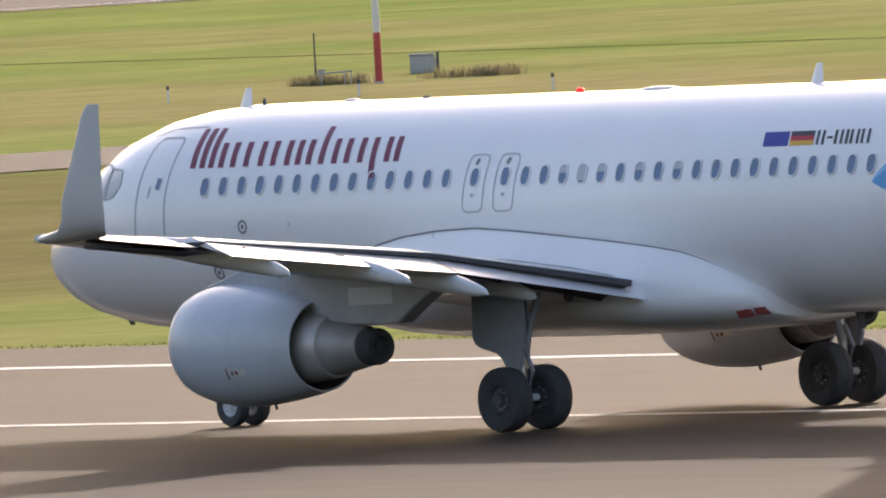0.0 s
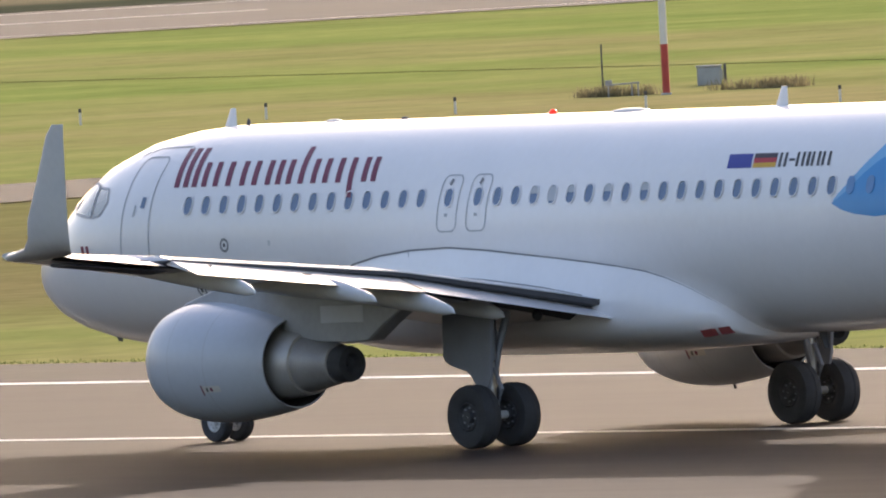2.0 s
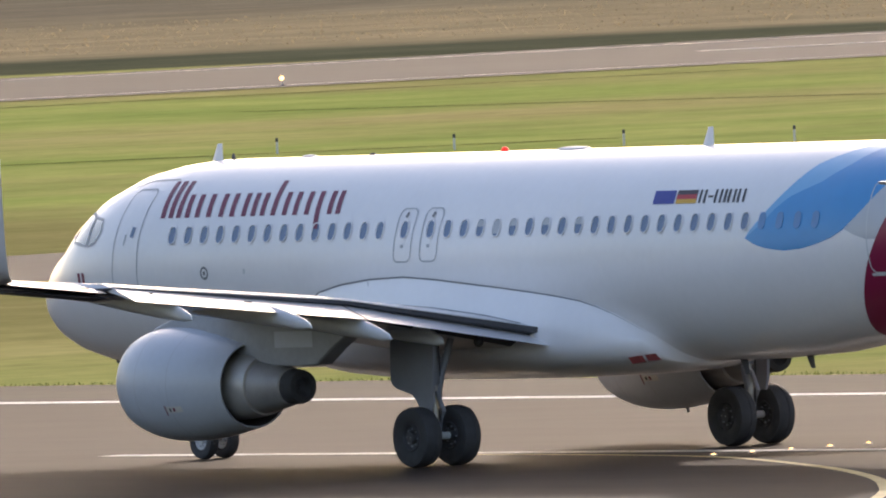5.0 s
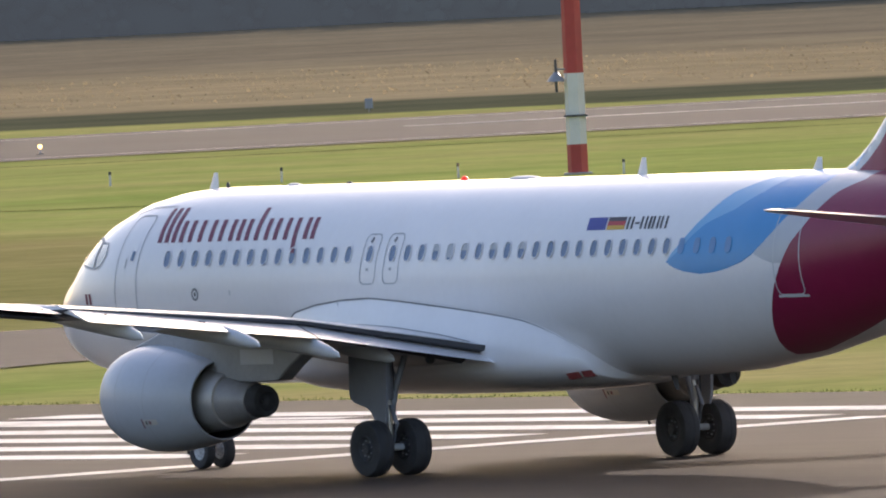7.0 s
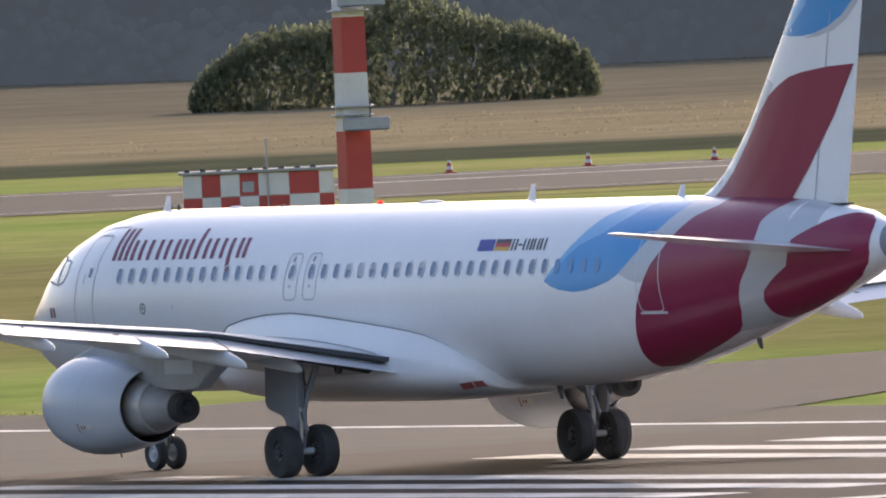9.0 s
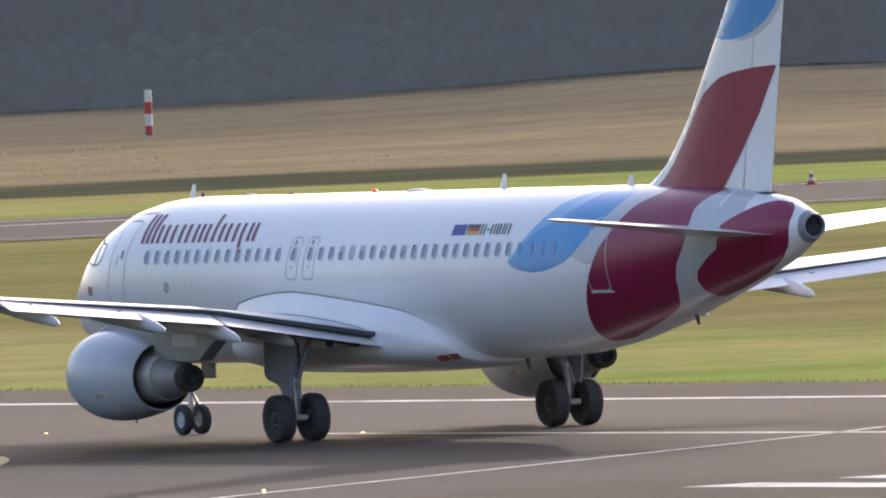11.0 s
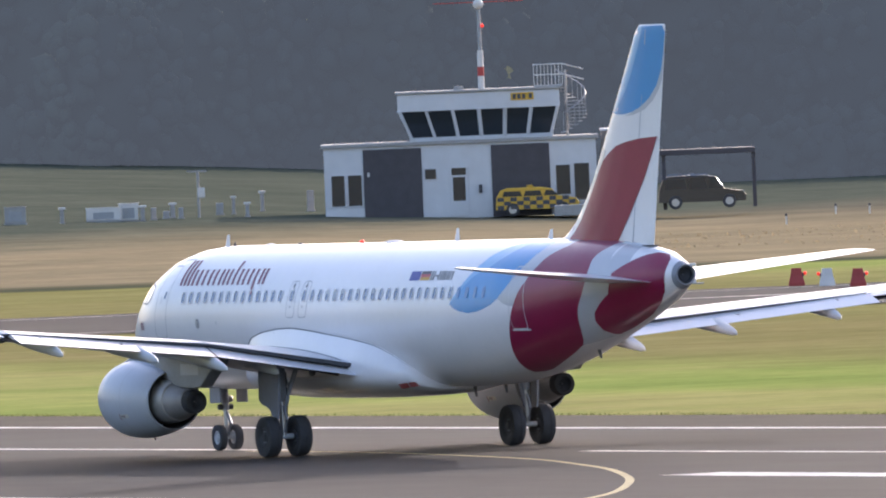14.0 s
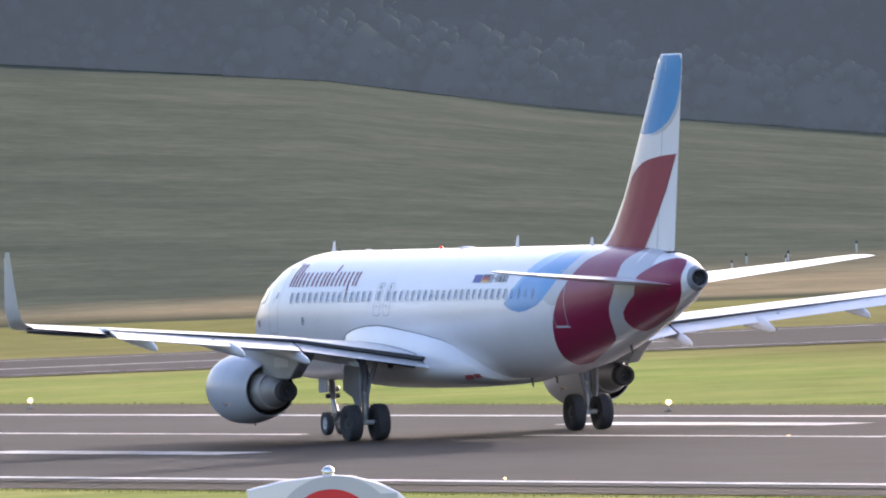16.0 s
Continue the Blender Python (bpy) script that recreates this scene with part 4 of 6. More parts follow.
def build_gear():
    for s, side in ((-1, "port"), (1, "starboard")):
        y = 3.795 * s
        leg = part("main_gear_leg", tube(bmesh.new(), [A(17.62, y, 2.7), A(17.66, y, 1.6), A(17.67, y, 1.55)], [0.14, 0.14, 0.12], 14), GEARGREY, AIRLINER, "dark grey main landing gear leg", smooth=40)
        part("shock_strut", tube(bmesh.new(), [A(17.67, y, 1.56), A(17.71, y, 0.6)], 0.085, 12), METAL, leg, "dull metal shock strut", smooth=40)
        part("axle", tube(bmesh.new(), [A(17.71, y - 0.62, 0.585), A(17.71, y + 0.62, 0.585)], 0.075, 10), GREY, leg, smooth=40)
        part("side_stay", tube(bmesh.new(), [A(17.69, y, 1.0), A(17.70, y * 0.95, 1.8), A(17.70, y * 0.87, 2.55)], 0.07, 8), GEARGREY, leg, "dark folding side stay", smooth=40)
        part("lock_link", tube(bmesh.new(), [A(17.70, y * 0.93, 1.9), A(17.5, y * 0.97, 2.5)], 0.03, 8), GEARGREY, leg)
        part("torque_link", tube(bmesh.new(), [A(17.78, y, 1.45), A(17.98, y, 1.06), A(17.82, y, 0.70)], 0.045, 6), GEARGREY, leg)
        part("hydraulic_line", tube(bmesh.new(), [A(17.72, y + 0.13, 2.4), A(17.74, y + 0.13, 1.4), A(17.76, y + 0.09, 0.75)], 0.018, 6), DARK, leg)
        bm = bmesh.new()
        rings = []
        for dy in (-0.03, 0.03):
            rings.append([A(x, y + s * 0.24 + dy, z) for x, z in ((16.70, 2.62), (16.65, 1.70), (16.70, 1.60), (16.84, 1.52), (17.33, 1.40), (17.45, 1.30), (17.62, 1.06), (17.92, 1.06), (18.0, 1.3), (18.12, 2.62))])
        loft(bm, rings)
        bmesh.ops.recalc_face_normals(bm, faces=bm.faces[:])
        part("gear_door", bm, GEARGREY, leg, "grey panel fixed to the gear leg")
        for d in (-0.4635, 0.4635):
            build_wheel(y + d, 17.71, 0.585, 0.585, 0.42, 0.27, DARK)
    z0 = 0.042
    leg = part("nose_gear_leg", tube(bmesh.new(), [A(4.95, 0, 2.1), A(5.02, 0, 1.2)], 0.11, 12), GEARGREY, AIRLINER, "dark grey nose landing gear leg", smooth=40)
    part("shock_strut", tube(bmesh.new(), [A(5.02, 0, 1.22), A(5.07, 0, 0.42)], 0.07, 10), METAL, leg, smooth=40)
    part("axle", tube(bmesh.new(), [A(5.07, -0.36, 0.38 + z0), A(5.07, 0.36, 0.38 + z0)], 0.05, 8), GREY, leg)
    part("drag_brace", tube(bmesh.new(), [A(5.0, 0, 1.35), A(3.9, 0, 2.05)], 0.06, 8), GEARGREY, leg)
    part("torque_link", tube(bmesh.new(), [A(5.1, 0, 1.15), A(5.38, 0, 0.82), A(5.14, 0, 0.5)], 0.05, 6), GEARGREY, leg)
    part("steering_unit", tube(bmesh.new(), [A(5.0, -0.22, 1.3), A(5.0, 0.22, 1.3)], 0.08, 8), DARK, leg)
    for s in (-1, 1):
        bm = box(bmesh.new(), A(5.65, s * 0.42 - 0.02, 1.42), A(4.9, s * 0.42 + 0.02, 1.90), 0.01)
        part("nose_gear_door", bm, GEARGREY, leg)
        bm = bmesh.new()
        bmesh.ops.create_uvsphere(bm, u_segments=12, v_segments=8, radius=0.10)
        bmesh.ops.translate(bm, vec=A(4.88, s * 0.2, 1.52), verts=bm.verts[:])
        part("taxi_light", bm, METAL, leg, smooth=60)
        build_wheel(s * 0.25, 5.07, 0.38 + z0, 0.38, 0.22, 0.20, GREY)


def build_landing_light():
    bm = tube(bmesh.new(), [A(18.1, -3.0, 2.62), A(18.2, -3.05, 2.42)], 0.06, 8)
    ll = part("landing_light", bm, DARK, AIRLINER, "dark landing light below the wing root")
    bm = bmesh.new()
    bmesh.ops.create_uvsphere(bm, u_segments=12, v_segments=8, radius=0.10)
    bmesh.ops.translate(bm, vec=A(18.2, -3.05, 2.36), verts=bm.verts[:])
    part("lamp_body", bm, DARK, ll, smooth=60)


build_landing_light()
build_fuselage()
build_wing(-1, "port")
build_wing(1, "starboard")
build_engine(-1)
build_engine(1)
build_tail()
build_gear()

# ---- the airfield ----


def ico(r=1.0, sub=1):
    bm = bmesh.new()
    bmesh.ops.create_icosphere(bm, subdivisions=sub, radius=r)
    vs, fs = [v.co.copy() for v in bm.verts], [[v.index for v in f.verts] for f in bm.faces]
    bm.free()
    return vs, fs


def joined(name, vs, fs, mat, parent=None):
    me = bpy.data.meshes.new(name)
    me.from_pydata(vs, [], fs)
    me.materials.append(mat)
    ob = new(name, me)
    ob.parent = parent
    return ob


def foliage(name, dark, light, scale, thin=0.0, even=0.0):
    m = bpy.data.materials.new(name)
    m.use_nodes = True
    N, L = m.node_tree.nodes, m.node_tree.links
    b = N["Principled BSDF"]
    b.inputs["Roughness"].default_value = 0.85
    b.inputs["Specular IOR Level"].default_value = 0.0
    g, co, n = N.new("ShaderNodeNewGeometry"), N.new("ShaderNodeTexCoord"), N.new("ShaderNodeTexNoise")
    n.inputs["Scale"].default_value = scale
    L.new(co.outputs["Object"], n.inputs[0])
    a, x = N.new("ShaderNodeMath"), N.new("ShaderNodeMix")
    a.operation = "MULTIPLY"
    L.new(g.outputs["Random Per Island"], a.inputs[0])
    L.new(n.outputs[0], a.inputs[1])
    fac = a.outputs[0]
    if even:
        # broad patches count for more than single clumps
        soft, bl = N.new("ShaderNodeMapRange"), N.new("ShaderNodeMix")
        soft.inputs[1].default_value, soft.inputs[2].default_value = 0.40, 0.75
        L.new(n.outputs[0], soft.inputs[0])
        bl.inputs[0].default_value = even
        L.new(fac, bl.inputs[2])
        L.new(soft.outputs[0], bl.inputs[3])
        fac = bl.outputs[0]
    x.data_type = "RGBA"
    x.inputs[6].default_value, x.inputs[7].default_value = (*dark, 1), (*light, 1)
    L.new(fac, x.inputs[0])
    L.new(x.outputs[2], b.inputs["Base Color"])
    if thin:
        # thin leaves let part of the light through
        tr, mx = N.new("ShaderNodeBsdfTranslucent"), N.new("ShaderNodeMixShader")
        mx.inputs[0].default_value = thin
        L.new(x.outputs[2], tr.inputs[0])
        L.new(b.outputs[0], mx.inputs[1])
        L.new(tr.outputs[0], mx.inputs[2])
        L.new(mx.outputs[0], N["Material Output"].inputs[0])
    return m


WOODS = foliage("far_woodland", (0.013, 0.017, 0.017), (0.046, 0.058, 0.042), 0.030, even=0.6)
# the far woods are a distant backdrop; their haze is put in as glow
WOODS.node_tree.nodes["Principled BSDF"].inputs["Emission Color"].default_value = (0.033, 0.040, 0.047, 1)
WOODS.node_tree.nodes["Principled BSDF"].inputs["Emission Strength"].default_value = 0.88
SHRUB = foliage("shrub_leaves", (0.125, 0.140, 0.088), (0.26, 0.28, 0.165), 0.6, 0.6)
SEDGE = foliage("dry_grass", (0.17, 0.15, 0.088), (0.33, 0.29, 0.17), 0.4, 0.45)
RIPE = foliage("ripe_grass", (0.200, 0.164, 0.104), (0.255, 0.208, 0.130), 0.03, 0.6)
FRINGE = foliage("grass_fringe", (0.12, 0.14, 0.042), (0.24, 0.25, 0.09), 0.3, 0.45)


def build_woods():
    """Rows of tall trees, each a core with many small clumps of leaves on it."""
    rng = random.Random(4)
    core, leaf = ico(1, 2), ico(1, 1)
    shapes = [[v * (1 + 0.7 * noise.noise(v * 2.1 + Vector((7 * k, 0, 0)))) for v in leaf[0]] for k in range(24)]
    vs, fs = [], []

    def add(shape, faces, c, sx, sz):
        o = len(vs)
        vs.extend((c.x + v.x * sx, c.y + v.y * sx, c.z + v.z * sz) for v in shape)
        fs.extend([i + o for i in f] for f in faces)

    for row, (d0, step, hmin, hmax) in enumerate(((1492, 0.21, 9, 15), (1512, 0.22, 14, 20), (1545, 0.22, 19, 26), (1590, 0.24, 24, 33), (1625, 0.20, 27, 35))):
        az = 14.0
        while az < 46:
            d = d0 + rng.uniform(-7, 9) + (8 * math.sin(az * 2.1) if row < 2 else 0)
            x, y = d * math.sin(radians(az)), d * math.cos(radians(az))
            h, r = rng.uniform(hmin, hmax), rng.uniform(3.0, 4.6)
            z0 = rise(x, y)
            lift = 0.0 if row == 0 else 0.3 * h
            mid = Vector((x, y, z0 + (h + lift) / 2))
            add([v * (1 + 0.2 * noise.noise(v * 2 + mid)) for v in core[0]], core[1], mid, r * 0.8, (h - lift) / 2 * 0.88)
            if 18.5 < az < 36:
                for k in range(110):
                    u = rng.uniform(-0.98, 1.0)
                    side = radians(az) + math.pi + rng.uniform(-1.7, 1.7)
                    w = math.sqrt(max(0.02, 1 - u * u)) ** 0.8 * rng.uniform(0.85, 1.1)
                    c = mid + Vector((r * w * math.sin(side), r * w * math.cos(side), u * (h - lift) / 2))
                    q = rng.uniform(0.25, 0.8)
                    add(shapes[rng.randrange(24)], leaf[1], c, q, q * 1.1)
            az += step * rng.uniform(0.75, 1.25)
    # undergrowth closes the foot of the wood
    az = 14.0
    while az < 46:
        for d0, q in ((1484, 3.2), (1500, 5.0)):
            d = d0 + rng.uniform(-2, 3)
            x, y = d * math.sin(radians(az)), d * math.cos(radians(az))
            c = Vector((x, y, rise(x, y) + 0.2 * q))
            add([v * (1 + 0.35 * noise.noise(v * 2.4 + c)) for v in core[0]], core[1], c, q * 0.85, q * 0.75)
            if 18.5 < az < 36:
                for k in range(26):
                    side = radians(az) + math.pi + rng.uniform(-1.7, 1.7)
                    u = rng.uniform(-0.3, 1.0)
                    w = math.sqrt(max(0.02, 1 - u * u)) * rng.uniform(0.85, 1.1)
                    e = rng.uniform(0.25, 0.7)
                    add(shapes[rng.randrange(24)], leaf[1], c + q * Vector((w * math.sin(side), w * math.cos(side), 0.95 * u)), e, e)
        az += 0.1
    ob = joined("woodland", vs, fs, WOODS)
    ob.data.shade_smooth()
    return tagged(ob, "dark dense woodland behind the airfield fields", "forest", kind="stuff")


def build_shrub():
    """A broad rounded thicket of many small leaf tufts on branching stems."""
    rng = random.Random(9)
    th = thing("shrub", "broad dark green shrub standing in a ripe field", "shrub", pose(679.6, 1131, 0, 0, 0, -31.0))
    vs, fs = [], []
    for k in range(13000):
        u = rng.uniform(-1, 1)
        a = rng.uniform(0, math.pi)
        crown = 1 - 0.25 * abs(u) ** 2.5 + 0.16 * math.sin(7 * u + 1.0) * (1 - abs(u)) - 0.25 * max(0, -u - 0.55)
        rad = rng.uniform(0.72, 1.02)
        w = 10.2 * u
        prof = math.sqrt(max(0.0, 1 - u * u)) ** 0.55
        y = 3.0 * prof * rad * math.cos(a)
        z = 5.1 * crown * prof * rad * math.sin(a)
        s = rng.uniform(0.12, 0.30)
        o = len(vs)
        c = Vector((w + rng.uniform(-0.3, 0.3), y, max(0.15, z)))
        turn = Matrix.Rotation(rng.uniform(0, 6.28), 3, "Z") @ Matrix.Rotation(rng.uniform(-1.4, 1.4), 3, "X")
        vs += [c + s * (turn @ Vector(v)) for v in ((0, -0.3, -0.9), (0.42, 0.06, -0.1), (0.3, 0, 0.5), (0, 0.2, 1.0), (-0.33, 0, 0.45), (-0.42, 0.06, -0.15), (0, -0.1, 0))]
        fs += [[o + 6, o + j, o + (j + 1) % 6] for j in range(6)]
    joined("crown", vs, fs, SHRUB, th)["kind"] = "stuff"
    for k in range(7):
        x = -6.5 + 2.1 * k
        part("stem", tube(bmesh.new(), [(x, 0, 0), (x + 0.3, 0.1, 1.2), (x + rng.uniform(-1, 1), 0.2, 2.8)], [0.16, 0.11, 0.05], 7), CONCRETE, th, "grey woody stem")
    return th


def tufts(name, spots, hmin, hmax, mat, label, seed, wide=1.0):
    """Blades of grass as thin standing leaves."""
    rng = random.Random(seed)
    vs, fs = [], []
    for x, y in spots:
        h, a, w = rng.uniform(hmin, hmax), rng.uniform(0, math.pi), rng.uniform(0.012, 0.03) * wide
        dx, dy = w * math.cos(a), w * math.sin(a)
        lx, ly = rng.uniform(-0.3, 0.3) * h, rng.uniform(-0.3, 0.3) * h
        o = len(vs)
        vs += [(x - dx, y - dy, -0.02), (x + dx, y + dy, -0.02), (x + dx * 0.7 + lx * 0.4, y + dy * 0.7 + ly * 0.4, h * 0.6), (x + lx, y + ly, h), (x - dx * 0.7 + lx * 0.4, y - dy * 0.7 + ly * 0.4, h * 0.6)]
        fs.append([o, o + 1, o + 2, o + 3, o + 4])
    return tagged(joined(name, vs, fs, mat), label, "grass", kind="stuff")


def build_grasses():
    rng = random.Random(12)
    spots = []
    for k in range(15000):
        y = rng.uniform(380, 900)
        x = float(np.interp(y, (380, 460, 520, 630, 740, 900), (337, 336.5, 333, 327, 323.5, 323)))
        if 524 < y < 566:
            continue
        spots.append((x + 0.2 + abs(rng.gauss(0, 0.6)), y))
    tufts("grass_edge", spots, 0.02, 0.065, FRINGE, "ragged grass along the runway shoulder", 3)
    spots = [(268 - abs(rng.gauss(0, 0.5)), rng.uniform(600, 760)) for k in range(4000)]
    tufts("grass_edge", spots, 0.02, 0.06, FRINGE, "ragged grass along the runway shoulder", 5)
    spots = []
    for x0, y0, long in ((525.2, 650.4, 1.0), (529.3, 648.2, 1.25)):
        for k in range(9):
            u, v = rng.uniform(-1, 1), rng.uniform(-1, 1)
            cx, cy = x0 + long * u * 0.78 + 0.9 * v * 0.62, y0 - long * u * 0.62 + 0.9 * v * 0.78
            for j in range(rng.randint(70, 120)):
                spots.append((cx + rng.gauss(0, 0.24), cy + rng.gauss(0, 0.24)))
    tufts("tall_grass", spots, 0.10, 0.42, SEDGE, "tall dry grass round the mast foot", 8, 0.8)
    spots = []
    while len(spots) < 16000:
        a, d = radians(rng.uniform(22, 41)), rng.uniform(1150, 1430)
        x, y = d * math.sin(a), d * math.cos(a)
        u, v = 0.593 * x + 0.805 * y, -0.668 * x + 0.744 * y
        if 1158 < u < 1270 and -0.33 * x + 0.944 * y < 895 + rng.gauss(0, 3) and not (-12 < x - 553 < 16 and -25 < y - 1238 < 12):
            spots.append((x, y))
    tufts("ripe_grass", spots, 0.03, 0.09, RIPE, "ripe tan grass standing in the far field", 21, 3.5)


def facing(x, y, z=None):
    """A pose on the ground that turns its front towards the terrace."""
    if z is None:
        k = 0.7
        while k < 1 and 14.71 * (1 - k) > rise(k * x, k * y):
            k += 0.002
        x, y = k * x, k * y
        z = rise(x, y)
    return pose(x, y, z, 0, 0, -math.degrees(math.atan2(x, y)))


def banded_mast(name, x, y, width, bands, label, sides=4):
    th = thing(name, label, "mast", facing(x, y))
    z = 0.0
    for k, (h, mat) in enumerate(bands):
        w0 = width * (1 - 0.012 * z)
        w1 = width * (1 - 0.012 * (z + h))
        bm = bmesh.new()
        off = math.pi / sides
        loft(bm, [[(w / 2 * 1.3 * math.cos(off + 2 * math.pi * j / sides + 0.35), w / 2 * 1.3 * math.sin(off + 2 * math.pi * j / sides + 0.35), zz) for j in range(sides)] for w, zz in ((w0, z), (w1, z + h))])
        part("band", bm, mat, th, "red band" if mat is SIGNRED else "white band", smooth=20 if sides > 6 else 0)
        z += h
    part("cap", box(bmesh.new(), (-width * 0.5, -width * 0.5, z), (width * 0.5, width * 0.5, z + 0.06), 0.01), STEEL, th)
    part("foot", box(bmesh.new(), (-width * 0.9, -width * 0.9, -0.05), (width * 0.9, width * 0.9, 0.06), 0.02), CONCRETE, th)
    return th


def build_masts():
    R, W = SIGNRED, SIGNWHITE
    banded_mast("mast", 525.3, 647.9, 0.19, [(1.62, R), (1.9, W), (1.9, R), (1.9, W), (1.9, R)], "slim red and white steel mast in tall grass", 10)
    m = banded_mast("mast", 512.05, 759.2, 0.56, [(1.05, R), (2.5, W), (2.62, R)], "red and white box mast with a small lamp arm", 6)
    part("collar", box(bmesh.new(), (-0.42, -0.42, 2.02), (0.42, 0.42, 2.09), 0.01), DARK, m)
    part("lamp_arm", tube(bmesh.new(), [(-0.3, -0.2, 3.7), (-0.62, -0.2, 3.7)], 0.03, 6), STEEL, m)
    part("lamp_post", tube(bmesh.new(), [(-0.62, -0.2, 2.9), (-0.62, -0.2, 4.05)], 0.05, 8), DARK, m)
    bm = loft(bmesh.new(), [[(-0.62 + r * math.cos(a), -0.2 + r * math.sin(a), z) for a in (2 * math.pi * k / 12 for k in range(12))] for r, z in ((0.32, 3.28), (0.26, 3.38), (0.08, 3.6))])
    part("lamp_hood", bm, STEEL, m)
    m = banded_mast("mast", 460.7, 769.6, 1.04, [(1.92, W), (1.98, R), (2.0, W), (1.92, R), (2.0, W)], "wide red and white mast carrying grey floodlights", 4)
    for z in (3.92, 8.18):
        fl = part("floodlight", box(bmesh.new(), (-0.35, -1.05, z), (1.28, -0.62, z + 0.43), 0.04), STEEL, m, "long grey floodlight housing")
        part("glass", box(bmesh.new(), (-0.27, -1.06, z - 0.012), (1.20, -0.7, z), 0.002), PANE, fl)
    for z in (4.42, 4.72, 8.0):
        part("strap", box(bmesh.new(), (-0.74, -0.74, z), (0.74, 0.74, z + 0.05), 0.005), STEEL, m)
    part("cable", tube(bmesh.new(), [(0.6, -0.66, 4.35), (0.62, -0.66, 5.0)], 0.03, 6), DARK, m)
    m = banded_mast("mast", 613.5, 1177, 0.30, [(0.55, R), (0.6, W), (0.6, R), (0.6, W)], "short red and white marker post in a ripe field", 8)


def build_hut():
    h = thing("equipment_hut", "small hut clad in a red and white chequerboard", "hut", facing(465.0, 784.9))
    part("core", box(bmesh.new(), (-1.85, -0.1, 0), (3.4, 2.4, 2.42), 0.02), SIGNWHITE, h)
    cols = [-1.86, -1.2, -0.55, 0.12, 0.78, 1.85, 2.9, 3.41]
    for r in range(3):
        for c in range(7):
            bm = box(bmesh.new(), (cols[c] + 0.006, -0.135, 0.02 + 0.8 * r + 0.006), (cols[c + 1] - 0.006, -0.1, 0.8 * (r + 1) - 0.0), 0.008)
            part("panel", bm, SIGNRED if (r + c) % 2 else SIGNWHITE, h)
    part("roof", box(bmesh.new(), (-2.0, -0.28, 2.425), (3.55, 2.5, 2.53), 0.02), CONCRETE, h)
    rng = random.Random(2)
    for k in range(9):
        part("vent_cap", box(bmesh.new(), (-1.8 + 0.55 * k, -0.2, 2.53), (-1.6 + 0.55 * k, 0.0, 2.58 + 0.05 * rng.random()), 0.01), DARK, h)
    part("window", box(bmesh.new(), (0.22, -0.145, 1.75), (0.62, -0.136, 2.12)), STEEL, h)
    part("aerial", tube(bmesh.new(), [(1.1, -0.2, 0.4), (1.1, -0.2, 3.6)], 0.03, 6), STEEL, h)


def build_mast_foot():
    c = thing("cable_cabinet", "weathered grey concrete cable cabinet in dry grass", "cabinet", facing(534.5, 657))
    part("body", box(bmesh.new(), (-0.40, 0, 0), (0.40, 0.6, 0.60), 0.02), CONCRETE, c)
    part("lid", box(bmesh.new(), (-0.43, -0.03, 0.60), (0.43, 0.63, 0.65), 0.01), CONCRETE, c)
    part("door", box(bmesh.new(), (-0.33, -0.012, 0.06), (0.33, 0.0, 0.56), 0.005), STEEL, c)
    c = thing("junction_box", "small grey junction box on a stake", "junction box", facing(537.5, 660))
    part("stake", tube(bmesh.new(), [(0.08, 0, 0), (0.08, 0, 0.62)], 0.05, 6), DARK, c)
    part("box", box(bmesh.new(), (-0.16, -0.06, 0.1), (0.02, 0.06, 0.45), 0.01), CONCRETE, c)
    c = thing("whip_pole", "thin dark metal pole with a small grey box", "pole", facing(525.7, 651.6))
    part("pole", tube(bmesh.new(), [(0, 0, 0), (0, 0, 1.66)], [0.035, 0.025], 6), DARK, c)
    part("box", box(bmesh.new(), (0.06, -0.06, 0.1), (0.3, 0.06, 0.5), 0.01), CONCRETE, c)
    c = thing("pipe_rail", "low grey pipe rail in tall grass", "rail", facing(524.8, 649.5))
    part("bar", tube(bmesh.new(), [(-0.5, 0, 0.38), (0.55, 0, 0.42)], 0.03, 6), STEEL, c)
    for x in (-0.45, 0.3, 0.5):
        part("leg", tube(bmesh.new(), [(x, 0, 0), (x, 0, 0.4)], 0.025, 6), STEEL, c)


POST_Y = (621.8, 631.3, 640.8, 650.4, 660.0, 669.0, 678.5, 687.8, 697.2, 707.2, 754.8, 765.2, 776.5, 787.7, 799.0)


